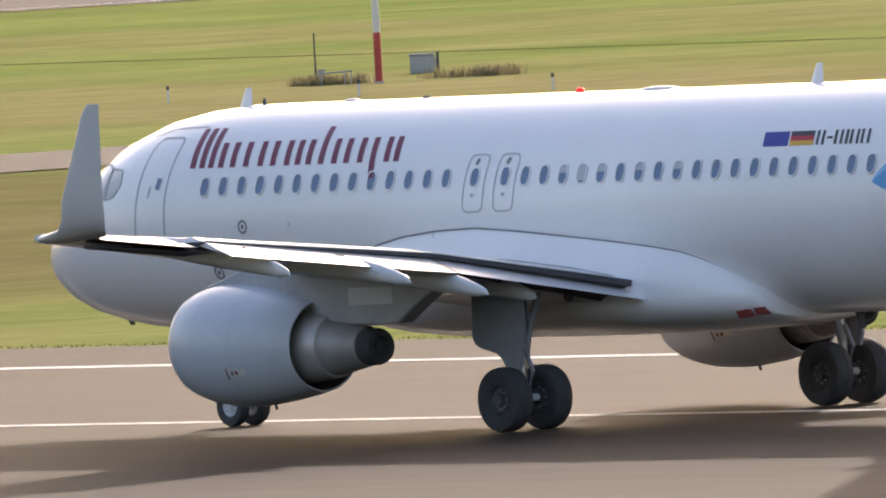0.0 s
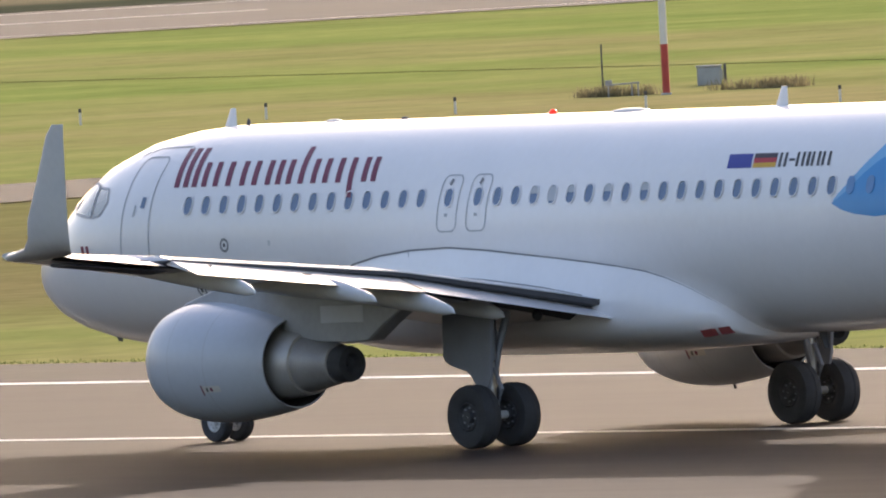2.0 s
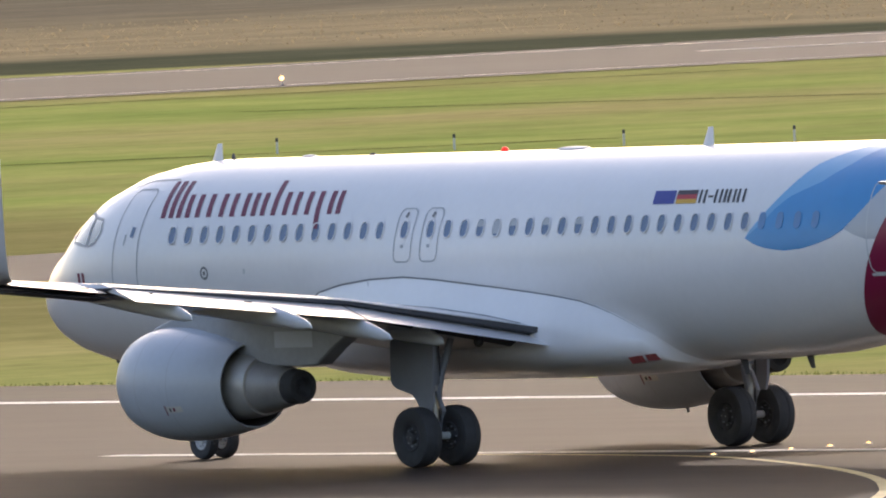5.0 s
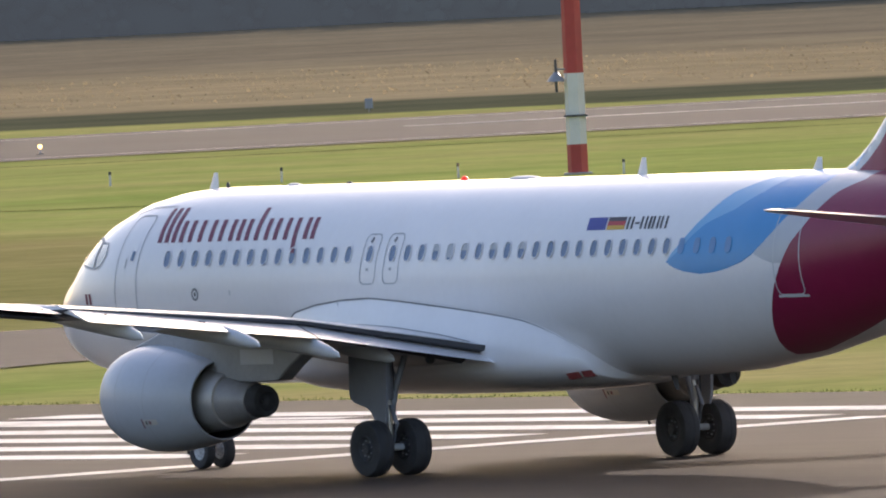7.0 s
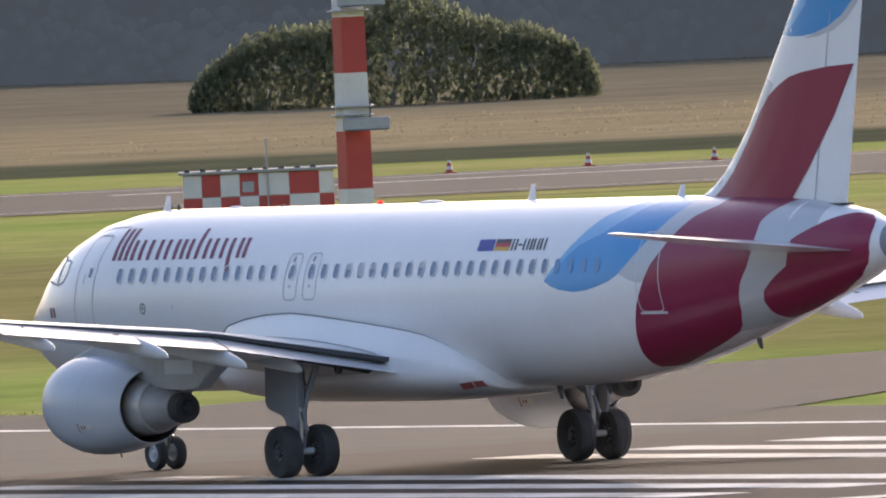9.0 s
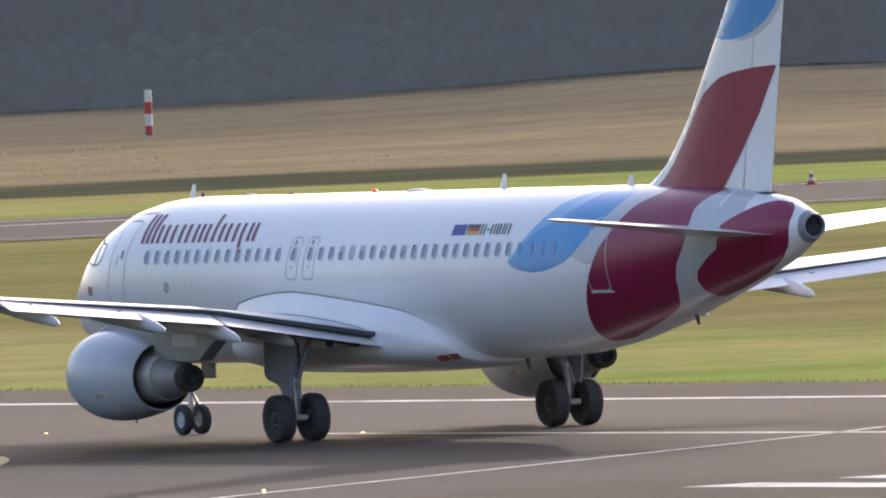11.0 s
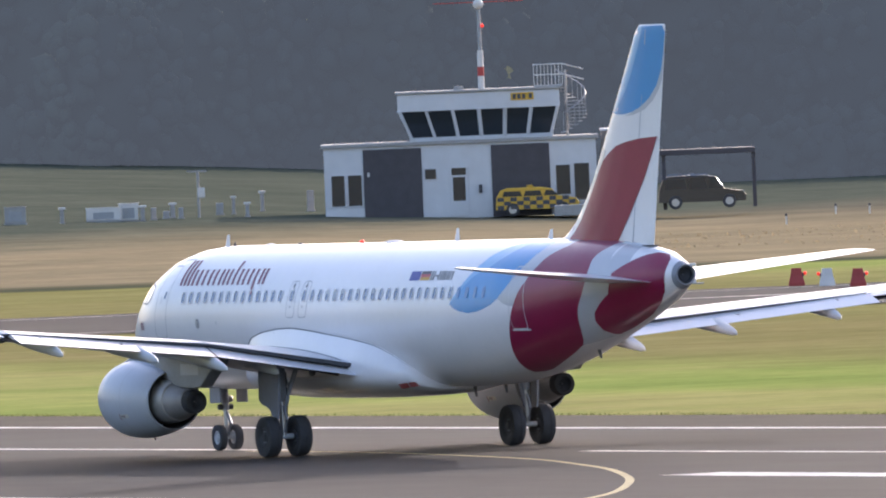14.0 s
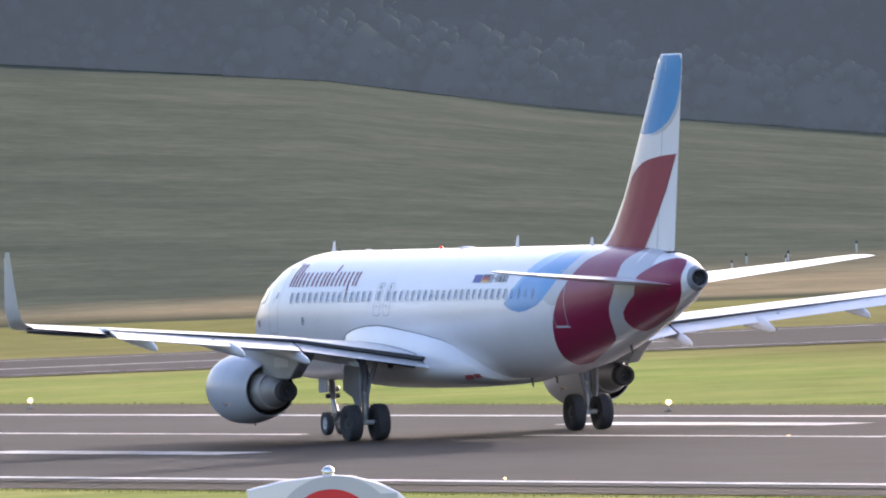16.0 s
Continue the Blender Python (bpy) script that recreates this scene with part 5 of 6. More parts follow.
def build_posts():
    post = thing("marker_post", "short white marker post with a dark head on grass", "post", facing(511, POST_Y[0]), "marker posts along the grass strip")
    part("shaft", box(bmesh.new(), (-0.04, -0.035, 0), (0.04, 0.035, 0.40), 0.01), SIGNWHITE, post)
    part("head", box(bmesh.new(), (-0.045, -0.04, 0.40), (0.045, 0.04, 0.53), 0.012), DARK, post)
    for y in POST_Y[1:]:
        copy_thing(post, facing(511, y))
    for x, y in ((414, 658), (405, 686), (399, 820), (605, 1208), (545, 1177), (545, 1173), (528, 1146), (485, 1246), (484, 1236), (483, 1228), (473, 1176), (476, 1178), (491, 1206), (463, 1153), (469, 1161), (425, 1022)):
        p = copy_thing(post, facing(x, y))
        p["group"] = "marker posts in the fields"
    c = thing("field_sign", "small pale sign board on a short stake", "sign", facing(612, 923))
    part("stake", tube(bmesh.new(), [(0, 0.02, 0), (0, 0.02, 0.25)], 0.03, 6), STEEL, c)
    part("board", box(bmesh.new(), (-0.17, -0.02, 0.12), (0.17, 0.01, 0.56), 0.01), STEEL, c)
    for x, y, w, h in ((356, 543, 0.72, 0.72), (382, 602, 1.3, 0.9)):
        c = thing("taxiway_sign", "pale taxiway sign panel on two legs beside the taxiway", "sign", facing(x, y))
        part("panel", box(bmesh.new(), (-w / 2, -0.06, 0.18), (w / 2, 0.06, 0.18 + h), 0.02), CONCRETE, c)
        for s in (-1, 1):
            part("leg", box(bmesh.new(), (s * w * 0.4 - 0.03, -0.03, 0), (s * w * 0.4 + 0.03, 0.03, 0.18)), STEEL, c)
        part("bar", box(bmesh.new(), (-w * 0.2, -0.066, 0.18 + h * 0.35), (w * 0.25, -0.06, 0.18 + h * 0.6)), STEEL, c)


def lettering(text, size, mat, parent, at):
    """Flat figures on the front of a board, centred at a point of it."""
    cu = bpy.data.curves.new("figures", "FONT")
    cu.body, cu.size, cu.align_x, cu.align_y, cu.extrude, cu.offset = text, size, "CENTER", "CENTER", 0.004, 0.012
    tmp = bpy.data.objects.new("figures", cu)
    me = bpy.data.meshes.new_from_object(tmp)
    bpy.data.objects.remove(tmp)
    me.transform(Matrix.Translation(at) @ Matrix.Rotation(math.pi / 2, 4, "X"))
    me.materials.clear()
    me.materials.append(mat)
    ob = new("figures", me)
    ob.parent = parent
    ob["label"] = "figures of the sign"
    return ob


def build_cones():
    cone = thing("traffic_cone", "red and white traffic cone at the taxiway edge", "cone", pose(548, 908, 0.04), "traffic cones")
    prof = ((0.16, 0.02), (0.135, 0.14), (0.105, 0.28), (0.07, 0.42), (0.045, 0.52))
    part("base", box(bmesh.new(), (-0.21, -0.21, 0), (0.21, 0.21, 0.035), 0.01), SIGNRED, cone)
    for k in range(4):
        (r0, z0), (r1, z1) = prof[k], prof[k + 1]
        bm = loft(bmesh.new(), [[(r * math.cos(a), r * math.sin(a), z) for a in (2 * math.pi * j / 14 for j in range(14))] for r, z in ((r0, z0), (r1, z1))])
        part("ring", bm, (SIGNRED, SIGNWHITE)[k % 2], cone, smooth=40)
    for x, y in ((554, 907), (558.5, 904.5), (505, 912)):
        copy_thing(cone, pose(x, y, 0.04))
    for k, (x, y) in enumerate(((436, 930), (435, 925), (432.5, 918), (430.5, 911.5), (438.5, 951), (438, 947), (437.5, 943))):
        mat = SIGNRED if k % 2 == 0 else SIGNWHITE
        b = thing("barrier_block", ("red" if mat is SIGNRED else "white") + " plastic barrier block with a red warning lamp", "barrier", facing(x, y, 0.035), "closure barriers on the far taxiway")
        bm = loft(bmesh.new(), [[(sx * w, sy * d, z) for sx, sy in ((-1, -1), (1, -1), (1, 1), (-1, 1))] for w, d, z in ((0.32, 0.22, 0), (0.32, 0.22, 0.12), (0.24, 0.15, 0.4), (0.2, 0.12, 0.66))])
        part("block", bm, mat, b)
        part("grip", box(bmesh.new(), (-0.21, -0.05, 0.662), (0.21, 0.05, 0.70), 0.01), mat, b)
        s = 1 if k % 2 == 0 else -1
        bm = bmesh.new()
        bmesh.ops.create_uvsphere(bm, u_segments=12, v_segments=8, radius=0.075)
        bmesh.ops.translate(bm, vec=(s * 0.34, -0.05, 0.5), verts=bm.verts[:])
        part("lamp", bm, LAMPRED, b, "red warning lamp", smooth=60)
        part("lamp_mount", box(bmesh.new(), (min(s * 0.18, s * 0.3), -0.1, 0.36), (max(s * 0.18, s * 0.3), 0.0, 0.52), 0.01), DARK, b)
    b = thing("runway_sign", "red runway sign board with white figures on the grass", "sign", facing(340.5, 807.4))
    part("board", box(bmesh.new(), (-0.9, -0.12, 0.06), (0.9, 0.0, 0.60), 0.02), SIGNRED, b)
    for x in (-0.75, 0, 0.75):
        part("foot", box(bmesh.new(), (x - 0.05, -0.1, 0), (x + 0.05, -0.02, 0.065)), STEEL, b)
    lettering("33-15", 0.46, SIGNWHITE, b, (0, -0.126, 0.33))
    b = thing("helicopter_sign", "white square sign with a black letter on posts", "sign", facing(340.9, 809.6))
    part("board", box(bmesh.new(), (-0.35, -0.05, 0.62), (0.35, 0.05, 1.20), 0.02), SIGNWHITE, b)
    for x0, x1, z0, z1 in ((-0.34, 0.34, 0.63, 0.67), (-0.34, 0.34, 1.15, 1.19), (-0.34, -0.30, 0.672, 1.148), (0.30, 0.34, 0.672, 1.148)):
        part("border", box(bmesh.new(), (x0, -0.056, z0), (x1, -0.05, z1)), DARK, b)
    for x in (-0.28, 0.28):
        part("leg", box(bmesh.new(), (x - 0.03, -0.03, 0), (x + 0.03, 0.03, 0.62)), STEEL, b)
    lettering("H", 0.52, DARK, b, (0, -0.058, 0.91))


def build_lights():
    def edge_light(x, y, mat, first=None, z=0.0):
        if first:
            return copy_thing(first, pose(x, y, z))
        t = thing("edge_light", "low runway edge light with a glowing lens", "runway light", pose(x, y, z), "runway edge lights")
        part("base", tube(bmesh.new(), [(0, 0, 0), (0, 0, 0.035)], 0.16, 14), DARK, t)
        part("stem", tube(bmesh.new(), [(0, 0, 0.03), (0, 0, 0.22)], 0.035, 8), STEEL, t)
        bm = bmesh.new()
        bmesh.ops.create_uvsphere(bm, u_segments=12, v_segments=8, radius=0.09)
        bmesh.ops.translate(bm, vec=(0, 0, 0.30), verts=bm.verts[:])
        part("lens", bm, mat, t, "glowing lens", smooth=60)
        return t

    far = edge_light(326.5, 520.7, LAMP, z=0.05)
    for x, y in ((324.5, 577), (322.5, 632), (320, 685.5), (319, 741), (318, 798), (319, 861)):
        edge_light(x, y, LAMP, far, 0.05)
    for x, y in ((273, 519), (272, 577), (271.5, 633), (273.8, 700)):
        copy_thing(far, pose(x, y, 0.03) @ Matrix.Scale(0.4, 4)).scale = (0.4, 0.4, 0.4)
    green = edge_light(339.3, 474.2, LAMPGREEN, z=0.0)
    green["label"], green["group"] = "low approach light with a green lens", "green threshold lights"
    edge_light(341.3, 474.0, LAMPGREEN, green)
    edge_light(603, 834, LAMP, far, 0.03)["label"] = "unlit white light at the far taxiway edge"
    edge_light(556, 862, LAMP, far, 0.03)
    for x, y, mat in [(300.9 + 1.05 * k, 402.6 + 0.15 * k, LAMP) for k in range(5)] + [(301.6, yy, LAMP) for yy in (568, 585, 630, 644, 747)]:
        t = thing("inset_light", "small light set flush into the runway", "runway light", pose(x, y, 0.05), "inset runway lights")
        part("ring", tube(bmesh.new(), [(0, 0, 0), (0, 0, 0.018)], 0.08, 12), STEEL, t)
        bm = loft(bmesh.new(), [[(r * math.cos(a), r * math.sin(a), z) for a in (2 * math.pi * j / 10 for j in range(10))] for r, z in ((0.045, 0.018), (0.035, 0.03), (0.012, 0.038))])
        part("lens", bm, mat, t, "glowing lens")


BRICK = material("dark_cladding", (0.075, 0.068, 0.072), 0.8, vary=0.15, scale=2, fine=20)
RENDERW = material("white_facade", (0.60, 0.60, 0.60), 0.7, vary=0.08, scale=1.2)
BROWN = material("tan_cladding", (0.28, 0.23, 0.20), 0.8, vary=0.1)
DARKGLASS = material("dark_window_glass", (0.022, 0.028, 0.034), 0.08, vary=0.1, coat=0.5)
YELLOW = material("yellow_paint", (0.62, 0.36, 0.03), 0.5, vary=0.08)
CARPAINT = material("black_car_paint", (0.012, 0.014, 0.02), 0.2, vary=0.1, coat=0.8)


def build_tower():
    t = thing("control_building", "low white control building with a glazed upper cab", "building", facing(550.0, 1231.2) @ Matrix.Diagonal((0.957, 1, 1.03, 1)))

    def blk(name, lo, hi, mat, bevel=0.0, parent=None, label=""):
        return part(name, box(bmesh.new(), lo, hi, bevel), mat, parent or t, label)

    blk("wall", (-8.15, 0, 0), (6.1, 8, 3.62), RENDERW)
    blk("roof", (-8.3, -0.15, 3.62), (6.25, 8.1, 3.80), CONCRETE, 0.02)
    blk("cladding_panel", (-6.1, -0.06, 0), (-3.05, 0, 3.5), BRICK)
    blk("cladding_panel", (0.6, -0.06, 0), (3.65, 0, 3.5), BRICK)
    for x0, x1, z0, z1 in ((-7.85, -7.05, 0.75, 2.35), (-6.98, -6.15, 0.75, 2.35), (-2.95, -2.25, 1.9, 2.5), (3.9, 4.75, 0.9, 2.45), (4.85, 5.75, 0.6, 2.5)):
        w = blk("window", (x0, -0.05, z0), (x1, -0.012, z1), RENDERW, 0.01)
        blk("pane", (x0 + 0.06, -0.06, z0 + 0.06), (x1 - 0.06, -0.052, z1 - 0.06), DARKGLASS, 0, w)
    d = blk("door", (-1.6, -0.06, 0.1), (-0.65, -0.01, 2.55), RENDERW, 0.01)
    blk("pane", (-1.45, -0.07, 0.85), (-0.8, -0.062, 2.0), DARKGLASS, 0, d)
    blk("pane", (-1.5, -0.07, 2.1), (-0.75, -0.062, 2.45), DARKGLASS, 0, d)
    blk("letter_box", (-0.1, -0.12, 1.2), (0.08, -0.01, 1.6), DARK)
    blk("lamp", (-5.9, -0.14, 2.2), (-5.78, -0.062, 2.4), SIGNWHITE)
    # upper cab with glass that leans outward
    c = blk("cab_fascia", (-4.2, 0.6, 5.25), (4.3, 7.2, 6.1), RENDERW, 0.02)
    blk("cab_roof", (-4.3, 0.5, 6.1), (4.4, 7.3, 6.22), CONCRETE, 0.02)
    blk("cab_sill", (-3.6, 1.15, 3.8), (3.9, 6.8, 3.98), RENDERW)
    blk("cab_core", (-3.2, 2.2, 3.98), (3.3, 6.5, 5.25), DARK)
    for k in range(6):
        f0, f1 = k / 6, (k + 1) / 6
        q = [(-3.5 + 7.3 * f0, 1.16, 3.98), (-3.5 + 7.3 * f1, 1.16, 3.98), (-4.1 + 8.3 * f1, 0.68, 5.25), (-4.1 + 8.3 * f0, 0.68, 5.25)]
        bm = bmesh.new()
        loft(bm, [[Vector(p) for p in q], [Vector(p) + Vector((0, 0.04, 0)) for p in q]])
        part("cab_pane", bm, DARKGLASS, t, "dark leaning window pane")
    for k in range(7):
        f = k / 6
        part("mullion", tube(bmesh.new(), [(-3.5 + 7.3 * f, 1.12, 3.95), (-4.1 + 8.3 * f, 0.62, 5.3)], 0.11, 4), RENDERW, t)
    s = blk("sign", (1.75, 0.54, 5.62), (2.95, 0.6, 5.98), YELLOW, 0.01, None, "yellow sign with dark bars")
    for k in range(4):
        blk("bar", (1.85 + 0.25 * k + (0.1 if k > 2 else 0), 0.53, 5.68), (2.02 + 0.25 * k + (0.1 if k > 2 else 0), 0.539, 5.92), DARK, 0, s)
    # mast on the roof
    part("roof_mast", tube(bmesh.new(), [(0.25, 3, 6.22), (0.25, 3, 7.0), (0.25, 3, 8.1)], 0.17, 12), SIGNWHITE, t, smooth=40)
    part("mast_band", tube(bmesh.new(), [(0.25, 3, 6.85), (0.25, 3, 7.3)], 0.178, 12), SIGNRED, t, smooth=40)
    part("mast_tube", tube(bmesh.new(), [(0.25, 3, 8.1), (0.25, 3, 10.1)], 0.11, 12), STEEL, t, smooth=40)
    bm = bmesh.new()
    bmesh.ops.create_uvsphere(bm, u_segments=14, v_segments=8, radius=0.3)
    bmesh.ops.transform(bm, matrix=Matrix.Translation((0.25, 3, 10.35)) @ Matrix.Diagonal((1, 1, 0.8, 1)), verts=bm.verts[:])
    part("radome", bm, SIGNWHITE, t, smooth=60)
    part("antenna_bar", box(bmesh.new(), (-2.1, 2.95, 10.42), (2.6, 3.05, 10.47)), SIGNRED, t, "thin red rotating antenna bar")
    bm = bmesh.new()
    bmesh.ops.create_uvsphere(bm, u_segments=10, v_segments=6, radius=0.1)
    bmesh.ops.translate(bm, vec=(0.42, 2.9, 9.3), verts=bm.verts[:])
    part("obstruction_light", bm, LAMPRED, t)
    part("lightning_rod", tube(bmesh.new(), [(0.25, 3, 10.5), (0.25, 3, 11.6)], 0.03, 5), STEEL, t)
    blk("roof_hatch", (-1.2, 2, 6.22), (-0.7, 2.6, 6.4), CONCRETE)
    # spiral stair beside the cab
    part("stair_column", tube(bmesh.new(), [(4.65, 2.0, 3.8), (4.65, 2.0, 7.0)], 0.07, 8), STEEL, t)
    for k in range(14):
        a = radians(-100 + 17 * k)
        u, v = Vector((math.cos(a), math.sin(a), 0)), Vector((-math.sin(a), math.cos(a), 0))
        c0 = Vector((4.65, 2.0, 3.95 + 0.165 * k))
        bm = bmesh.new()
        loft(bm, [[c0 + u * 0.08 + v * 0.05, c0 + u * 1.05 + v * 0.16, c0 + u * 1.05 - v * 0.16, c0 + u * 0.08 - v * 0.05], [c0 + Vector((0, 0, 0.04)) + p for p in (u * 0.08 + v * 0.05, u * 1.05 + v * 0.16, u * 1.05 - v * 0.16, u * 0.08 - v * 0.05)]])
        part("stair_tread", bm, STEEL, t)
        part("baluster", tube(bmesh.new(), [c0 + u * 1.02, c0 + u * 1.02 + Vector((0, 0, 0.95))], 0.02, 5), STEEL, t)
    rail = [Vector((4.65 + 1.02 * math.cos(radians(-100 + 17 * k)), 2.0 + 1.02 * math.sin(radians(-100 + 17 * k)), 4.9 + 0.165 * k)) for k in range(14)]
    part("hand_rail", tube(bmesh.new(), rail, 0.035, 6), STEEL, t)
    p = blk("roof_platform", (3.0, 0.8, 6.22), (4.5, 2.6, 6.30), STEEL)
    for z in (6.8, 7.3):
        part("platform_rail", tube(bmesh.new(), [(3.0, 2.6, z), (3.0, 0.8, z), (4.5, 0.8, z), (5.6, 1.6, z - 0.3)], 0.035, 6), SIGNWHITE, p)
    for k in range(9):
        part("platform_post", tube(bmesh.new(), [(3.0 + 0.187 * k, 0.8, 6.3), (3.0 + 0.187 * k, 0.8, 7.3)], 0.02, 5), SIGNWHITE, p)
    # lower block and car port
    blk("side_block", (6.4, 1.2, 0), (9.1, 7, 3.95), BROWN)
    blk("side_block_edge", (6.35, 1.1, 3.95), (9.2, 7.1, 4.05), RENDERW)
    blk("car_port_roof", (6.3, -0.2, 2.62), (14.4, 5.5, 2.88), BRICK, 0.02)
    for x in (9.5, 14.2):
        blk("car_port_post", (x, 0, 0), (x + 0.2, 0.2, 2.62), BRICK)
    blk("car_port_door", (8.7, 1.1, 0.1), (9.05, 1.18, 2.2), RENDERW)
    return t


def build_car(name, label, at, length, height, paint, chequer=False):
    c = thing(name, label, "car", at)
    L2 = length / 2
    prof = [(-L2, 0.35), (-L2 + 0.05, 0.95), (-L2 + 0.25, height - 0.12), (-L2 + 0.6, height), (0.2, height), (0.75, height - 0.1), (L2 - 1.1, 0.98), (L2 - 0.15, 0.82), (L2, 0.6), (L2 - 0.02, 0.32)]
    rings = []
    for y, g in ((-0.9, 0.06), (-0.84, 0.0), (0.84, 0.0), (0.9, 0.06)):
        rings.append([(x * (1 - g * 0.3), y, z - (g if z > 1 else 0)) for x, z in prof])
    body = part("body", loft(bmesh.new(), rings), paint, c, smooth=30)
    for x0, x1 in ((-L2 + 0.35, -0.75), (-0.68, 0.25), (0.32, 0.85)):
        bm = bmesh.new()
        loft(bm, [[(x0, y, 1.0), (x1 + (0.25 if x1 > 0.5 else 0), y, 1.0), (x1 - 0.1, y, height - 0.16), (x0 + 0.1, y, height - 0.16)] for y in (-0.905, -0.885)])
        part("side_window", bm, DARKGLASS, c)
    for x in (-L2 + 0.85, L2 - 0.85):
        for y in (-0.82, 0.82):
            bm = tyre(bmesh.new(), 0.34, 0.22, 0.2)
            bmesh.ops.transform(bm, matrix=Matrix.Translation((x, y, 0.34)) @ Matrix.Rotation(math.pi / 2, 4, "Z"), verts=bm.verts[:])
            w = part("wheel", bm, BLACK, c)
            part("rim", tube(bmesh.new(), [(x, y - 0.1, 0.34), (x, y + 0.1, 0.34)], 0.2, 12), METAL, w)
    part("headlight", box(bmesh.new(), (L2 - 0.35, -0.87, 0.66), (L2 - 0.06, -0.6, 0.8), 0.02), BRIGHT, c)
    if chequer:
        for r in range(3):
            for k in range(12):
                if (r + k) % 2:
                    continue
                x0 = -L2 + 0.1 + (length - 0.3) / 12 * k
                part("chequer", box(bmesh.new(), (x0, -0.925, 0.36 + 0.2 * r), (x0 + (length - 0.3) / 12, -0.915, 0.56 + 0.2 * r)), DARK, c)
        part("light_bar", box(bmesh.new(), (-0.5, -0.5, height), (-0.2, 0.5, height + 0.12), 0.02), YELLOW, c)
    else:
        part("roof_rail", tube(bmesh.new(), [(-L2 + 0.5, -0.75, height + 0.05), (0.3, -0.75, height + 0.05)], 0.02, 5), BRIGHT, c)
    return c


# weather instruments: place, width, height
INSTRUMENTS = ((550.8, 1294.5, 1.07, 0.85), (551.4, 1289.5, 0.20, 0.68), (552.1, 1285.5, 1.72, 0.68), (552.4, 1282.8, 0.99, 0.87), (553.0, 1282.3, 0.23, 0.68), (556.1, 1288.0, 0.28, 0.62), (556.8, 1287.9, 0.34, 0.39), (557.7, 1289.1, 0.23, 0.65), (557.4, 1287.3, 0.25, 0.56), (562.9, 1294.7, 0.37, 0.62), (563.5, 1294.2, 0.17, 0.79), (558.5, 1280.9, 0.20, 0.62), (569.6, 1304.3, 0.20, 0.90), (567.6, 1293.2, 0.37, 1.04))
INSTRUMENT_MAST = (557.9, 1286.0)


def build_yard():
    front = facing(550.0, 1231.2)
    build_car("guide_car", "yellow and black chequered guide car beside the building", front @ pose(2.8, -1.6, 0), 4.2, 1.42, YELLOW, True)
    build_car("parked_car", "black estate car parked under the car port", front @ pose(11.05, 0.2, 0), 4.4, 1.66, CARPAINT)
    for u, v, w, h in ((4.6, -9, 2.0, 0.55), (6.3, -9, 1.0, 0.85)):
        c = thing("concrete_block", "pale concrete block in front of the building", "block", front @ pose(u, v, 0))
        part("block", box(bmesh.new(), (-w / 2, -0.3, 0), (w / 2, 0.3, h), 0.03), RENDERW if w < 1.5 else CONCRETE, c)
    for k, (x, y, w, h) in enumerate(INSTRUMENTS):
        c = thing("instrument_cabinet", "small pale instrument cabinet standing in rough grass" if w > 0.3 else "slim pale instrument post standing in rough grass", "cabinet" if w > 0.3 else "post", facing(x, y), "weather instruments")
        mat = SIGNWHITE if k in (2, 3) else CONCRETE
        part("plinth", box(bmesh.new(), (-w / 2 - 0.04, -0.24, -0.02), (w / 2 + 0.04, 0.24, 0.07), 0.01), CONCRETE, c)
        part("body", box(bmesh.new(), (-w / 2, -0.2, 0.07), (w / 2, 0.2, h), 0.03), mat, c)
        if w > 0.8:
            part("lid", box(bmesh.new(), (-w / 2 - 0.03, -0.23, h), (w / 2 + 0.03, 0.23, h + 0.04), 0.01), mat, c)
            part("door", box(bmesh.new(), (-w * 0.3, -0.212, 0.15), (w * 0.3, -0.2, h - 0.2), 0.004), STEEL, c)
        elif w < 0.24:
            part("head", box(bmesh.new(), (-w * 0.9, -0.22, h), (w * 0.9, 0.22, h + 0.12), 0.03), SIGNWHITE, c)
    c = thing("instrument_mast", "pale instrument mast with a crossbar and box", "mast", facing(*INSTRUMENT_MAST))
    part("pole", tube(bmesh.new(), [(0, 0, 0), (0, 0, 2.35)], 0.07, 8), CONCRETE, c)
    part("crossbar", box(bmesh.new(), (-0.55, -0.05, 2.28), (0.45, 0.05, 2.36), 0.01), CONCRETE, c)
    part("box", box(bmesh.new(), (-0.05, -0.2, 1.0), (0.32, -0.05, 1.5), 0.02), SIGNWHITE, c)
    c = thing("marker_stub", "short white concrete stub beside the far taxiway", "stub", facing(443, 971))
    part("stub", box(bmesh.new(), (-0.2, -0.2, 0), (0.2, 0.2, 0.85), 0.03), SIGNWHITE, c)
    part("slab", box(bmesh.new(), (-1.4, -0.4, -0.02), (0.5, 0.4, 0.05), 0.01), CONCRETE, c)
    c = thing("marker_stub", "short white stub with a dark twin beside the far taxiway", "stub", facing(412, 987))
    part("stub", box(bmesh.new(), (-0.2, -0.2, 0), (0.28, 0.2, 1.0), 0.03), SIGNWHITE, c)
    part("twin", box(bmesh.new(), (-0.52, -0.1, 0), (-0.24, 0.3, 0.95), 0.03), DARK, c)
    c = thing("range_sensor", "dark sensor heads on a white foot in the field", "sensor", facing(462, 1163))
    part("foot", box(bmesh.new(), (-0.4, -0.2, 0), (0.55, 0.2, 0.55), 0.04), SIGNWHITE, c)
    part("post", box(bmesh.new(), (-0.05, -0.15, 0.55), (0.45, 0.15, 1.0), 0.03), GEARGREY, c)
    part("head", box(bmesh.new(), (0.0, -0.22, 1.05), (0.5, 0.18, 1.75), 0.06), GEARGREY, c)
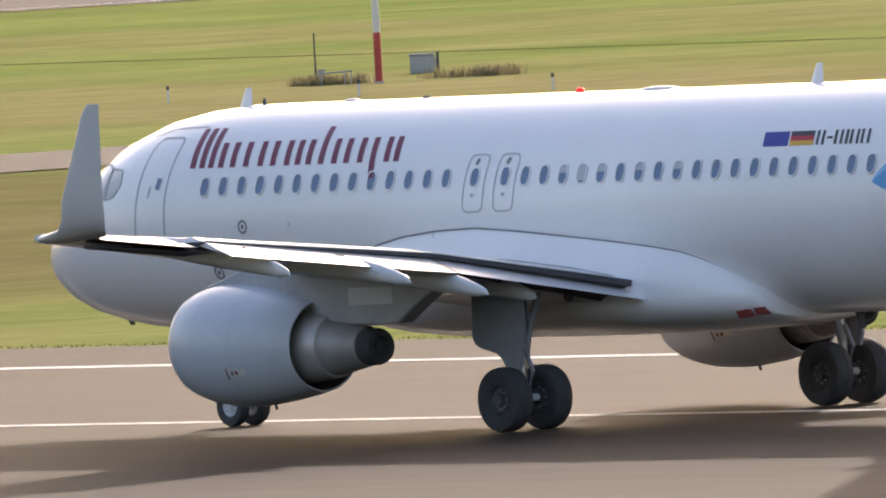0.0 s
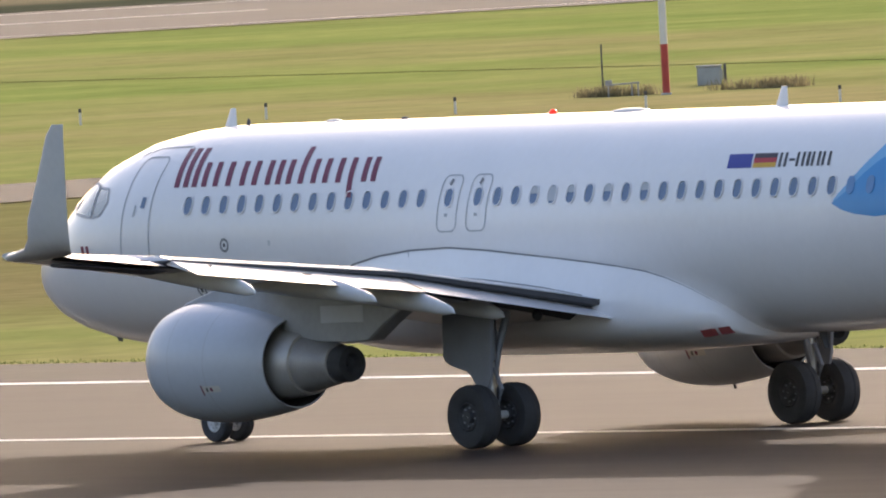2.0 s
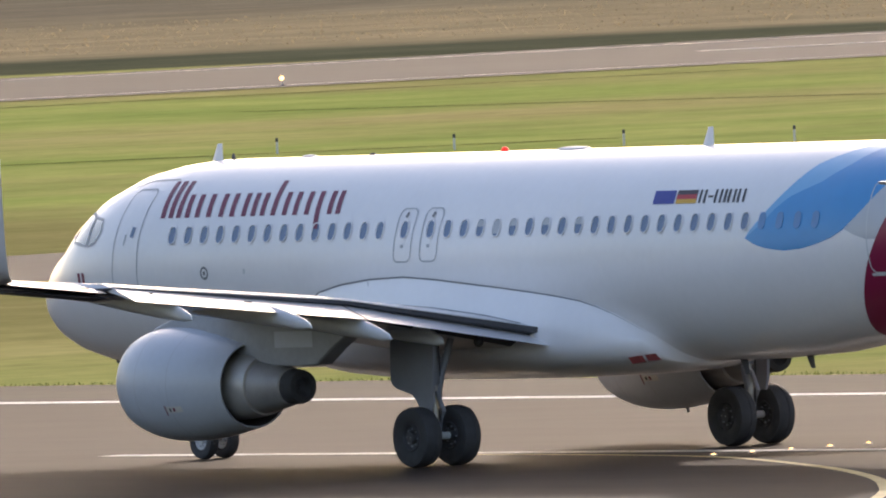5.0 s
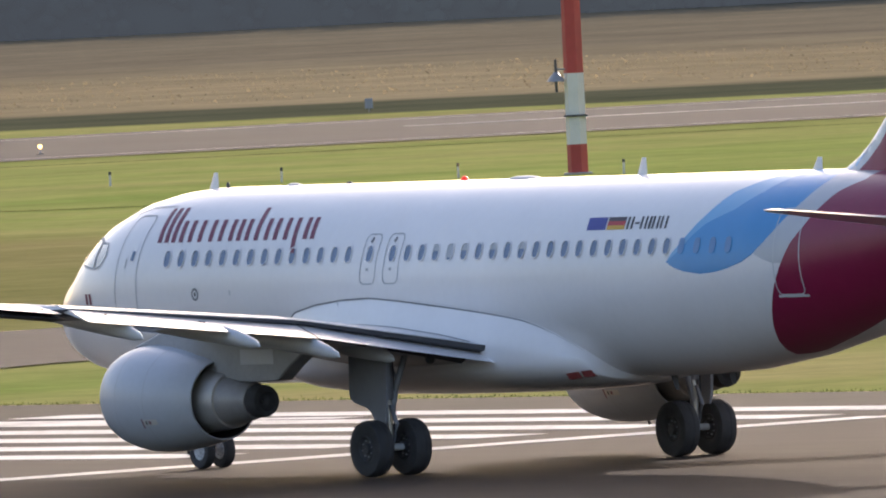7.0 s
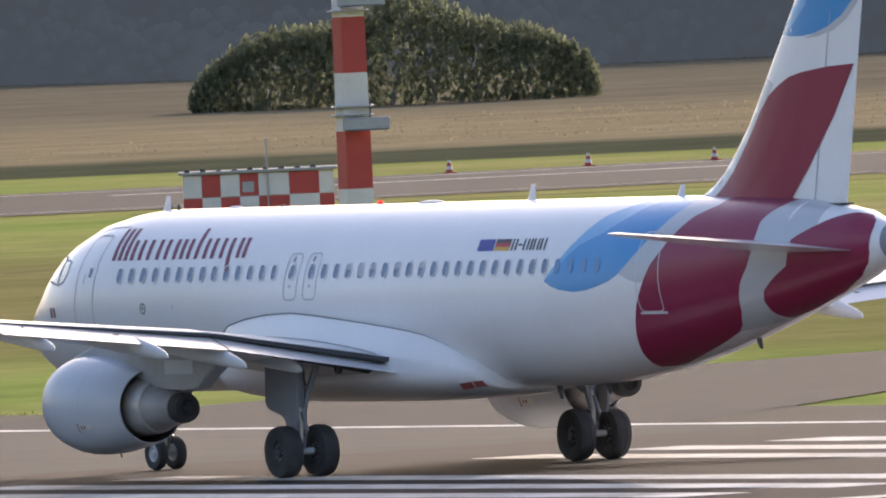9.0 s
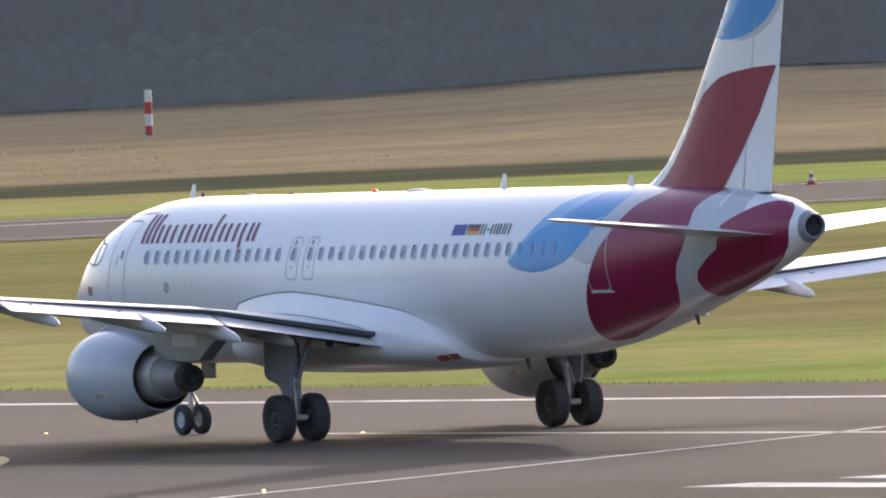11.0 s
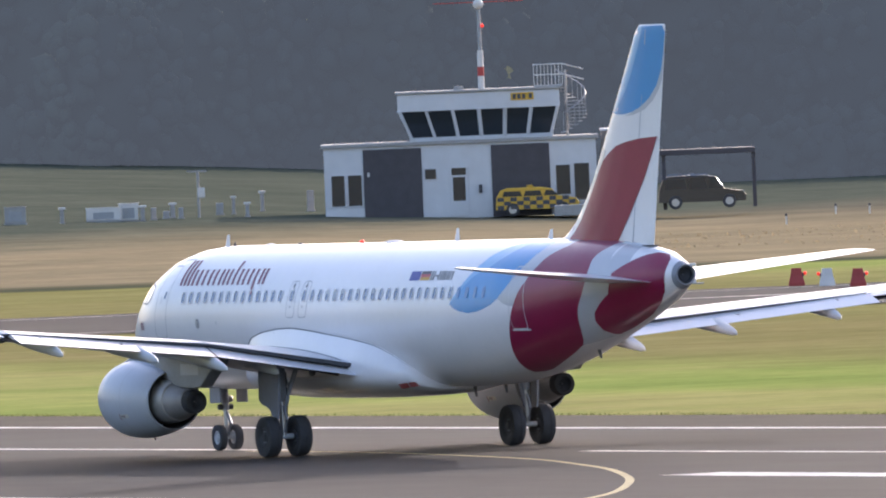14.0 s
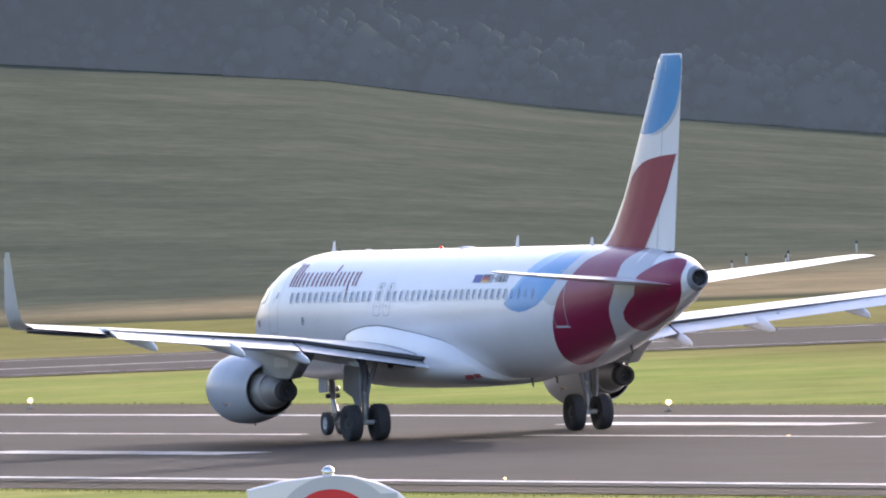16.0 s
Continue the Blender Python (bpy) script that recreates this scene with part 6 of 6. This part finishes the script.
    part("neck", box(bmesh.new(), (0.15, -0.1, 0.98), (0.3, 0.1, 1.07)), STEEL, c)
    part("side_head", box(bmesh.new(), (-1.15, -0.2, 0.6), (-0.45, 0.2, 1.15), 0.04), GEARGREY, c)
    part("side_post", tube(bmesh.new(), [(-0.8, 0, 0), (-0.8, 0, 0.62)], 0.06, 6), STEEL, c)


def build_parked_tail():
    """A parked aircraft of which only the top of the fin rises into view."""
    t = thing("parked_airplane", "parked aircraft with a white fin and a red disc", "airplane", facing(114.05, 297.4) @ Matrix.Scale(1.08, 4, (1, 0, 0)))
    fin = [(-1.02, 8.55), (-0.6, 8.64), (-0.02, 8.69), (0.25, 8.67), (0.55, 8.58), (0.8, 8.45), (0.96, 8.30), (1.06, 8.1), (1.25, 7.6), (2.6, 5.0), (3.4, 4.1), (-0.6, 4.1), (-0.95, 7.6)]
    f = part("fin", loft(bmesh.new(), [[(x * (1 - 0.1 * abs(k)), 0.09 * k, z - 0.03 * abs(k)) for x, z in fin] for k in (-1, -0.6, 0.6, 1)]), WHITE, t, smooth=30)

    def disc(name, cx, cz, rx, rz, y, mat):
        bm = bmesh.new()
        bm.faces.new([bm.verts.new((cx + rx * math.cos(a), y, cz + rz * math.sin(a))) for a in (2 * math.pi * k / 40 for k in range(40))])
        part(name, bm, mat, f)

    disc("grey_disc", 0.02, 8.10, 0.64, 0.56, -0.095, SILVER)
    disc("red_disc", -0.02, 8.0, 0.50, 0.50, -0.100, material("bright_red_paint", (0.62, 0.02, 0.025), 0.4))
    part("grey_patch", box(bmesh.new(), (0.52, -0.098, 8.2), (0.74, -0.094, 8.42)), SILVER, f)
    bm = bmesh.new()
    bmesh.ops.create_uvsphere(bm, u_segments=12, v_segments=8, radius=0.075)
    bmesh.ops.translate(bm, vec=(-0.03, 0, 8.71), verts=bm.verts[:])
    part("top_light", bm, BRIGHT, f, smooth=60)
    part("fuselage", tube(bmesh.new(), [(-1.6, 0, 3.8), (0, 0, 3.5), (3, 0, 3.1), (8, 0, 2.9), (14, 0, 2.9), (17, 0, 2.6), (18, 0, 2.4)], [0.15, 0.6, 1.1, 1.35, 1.35, 0.9, 0.1], 24), WHITE, t, smooth=50)
    for x, y in ((6, -1.6), (6, 1.6), (15, 0)):
        leg = part("gear_leg", tube(bmesh.new(), [(x, y, 2.4), (x, y, 0.4)], 0.1, 8), GREY, t)
        bm = tyre(bmesh.new(), 0.4, 0.25, 0.2)
        bmesh.ops.transform(bm, matrix=Matrix.Translation((x, y, 0.4)) @ Matrix.Rotation(math.pi / 2, 4, "Z"), verts=bm.verts[:])
        part("wheel", bm, BLACK, leg)


build_woods()
build_shrub()
build_grasses()
build_masts()
build_hut()
build_mast_foot()
build_posts()
build_cones()
build_lights()
build_tower()
build_yard()
build_parked_tail()


def motions():
    walk(AIRLINER, [(t, pose(RUNWAY_X, s, 0.05, -0.19, 0, -h)) for t, s, h in ROLL])
    times = [k / FPS for k in range(0, 16 * FPS + 1)]
    ts, ss = [r[0] for r in ROLL], [r[1] for r in ROLL]
    for wheel, at, r in WHEELS:
        rows, turn, last = [], 0.0, ss[0]
        for t in times:
            s = float(np.interp(t, ts, ss))
            turn -= min((s - last) / r, radians(80))
            last = s
            rows.append((t, Matrix.Translation(at) @ Matrix.Rotation(turn, 4, "X")))
        walk(wheel, rows)


motions()
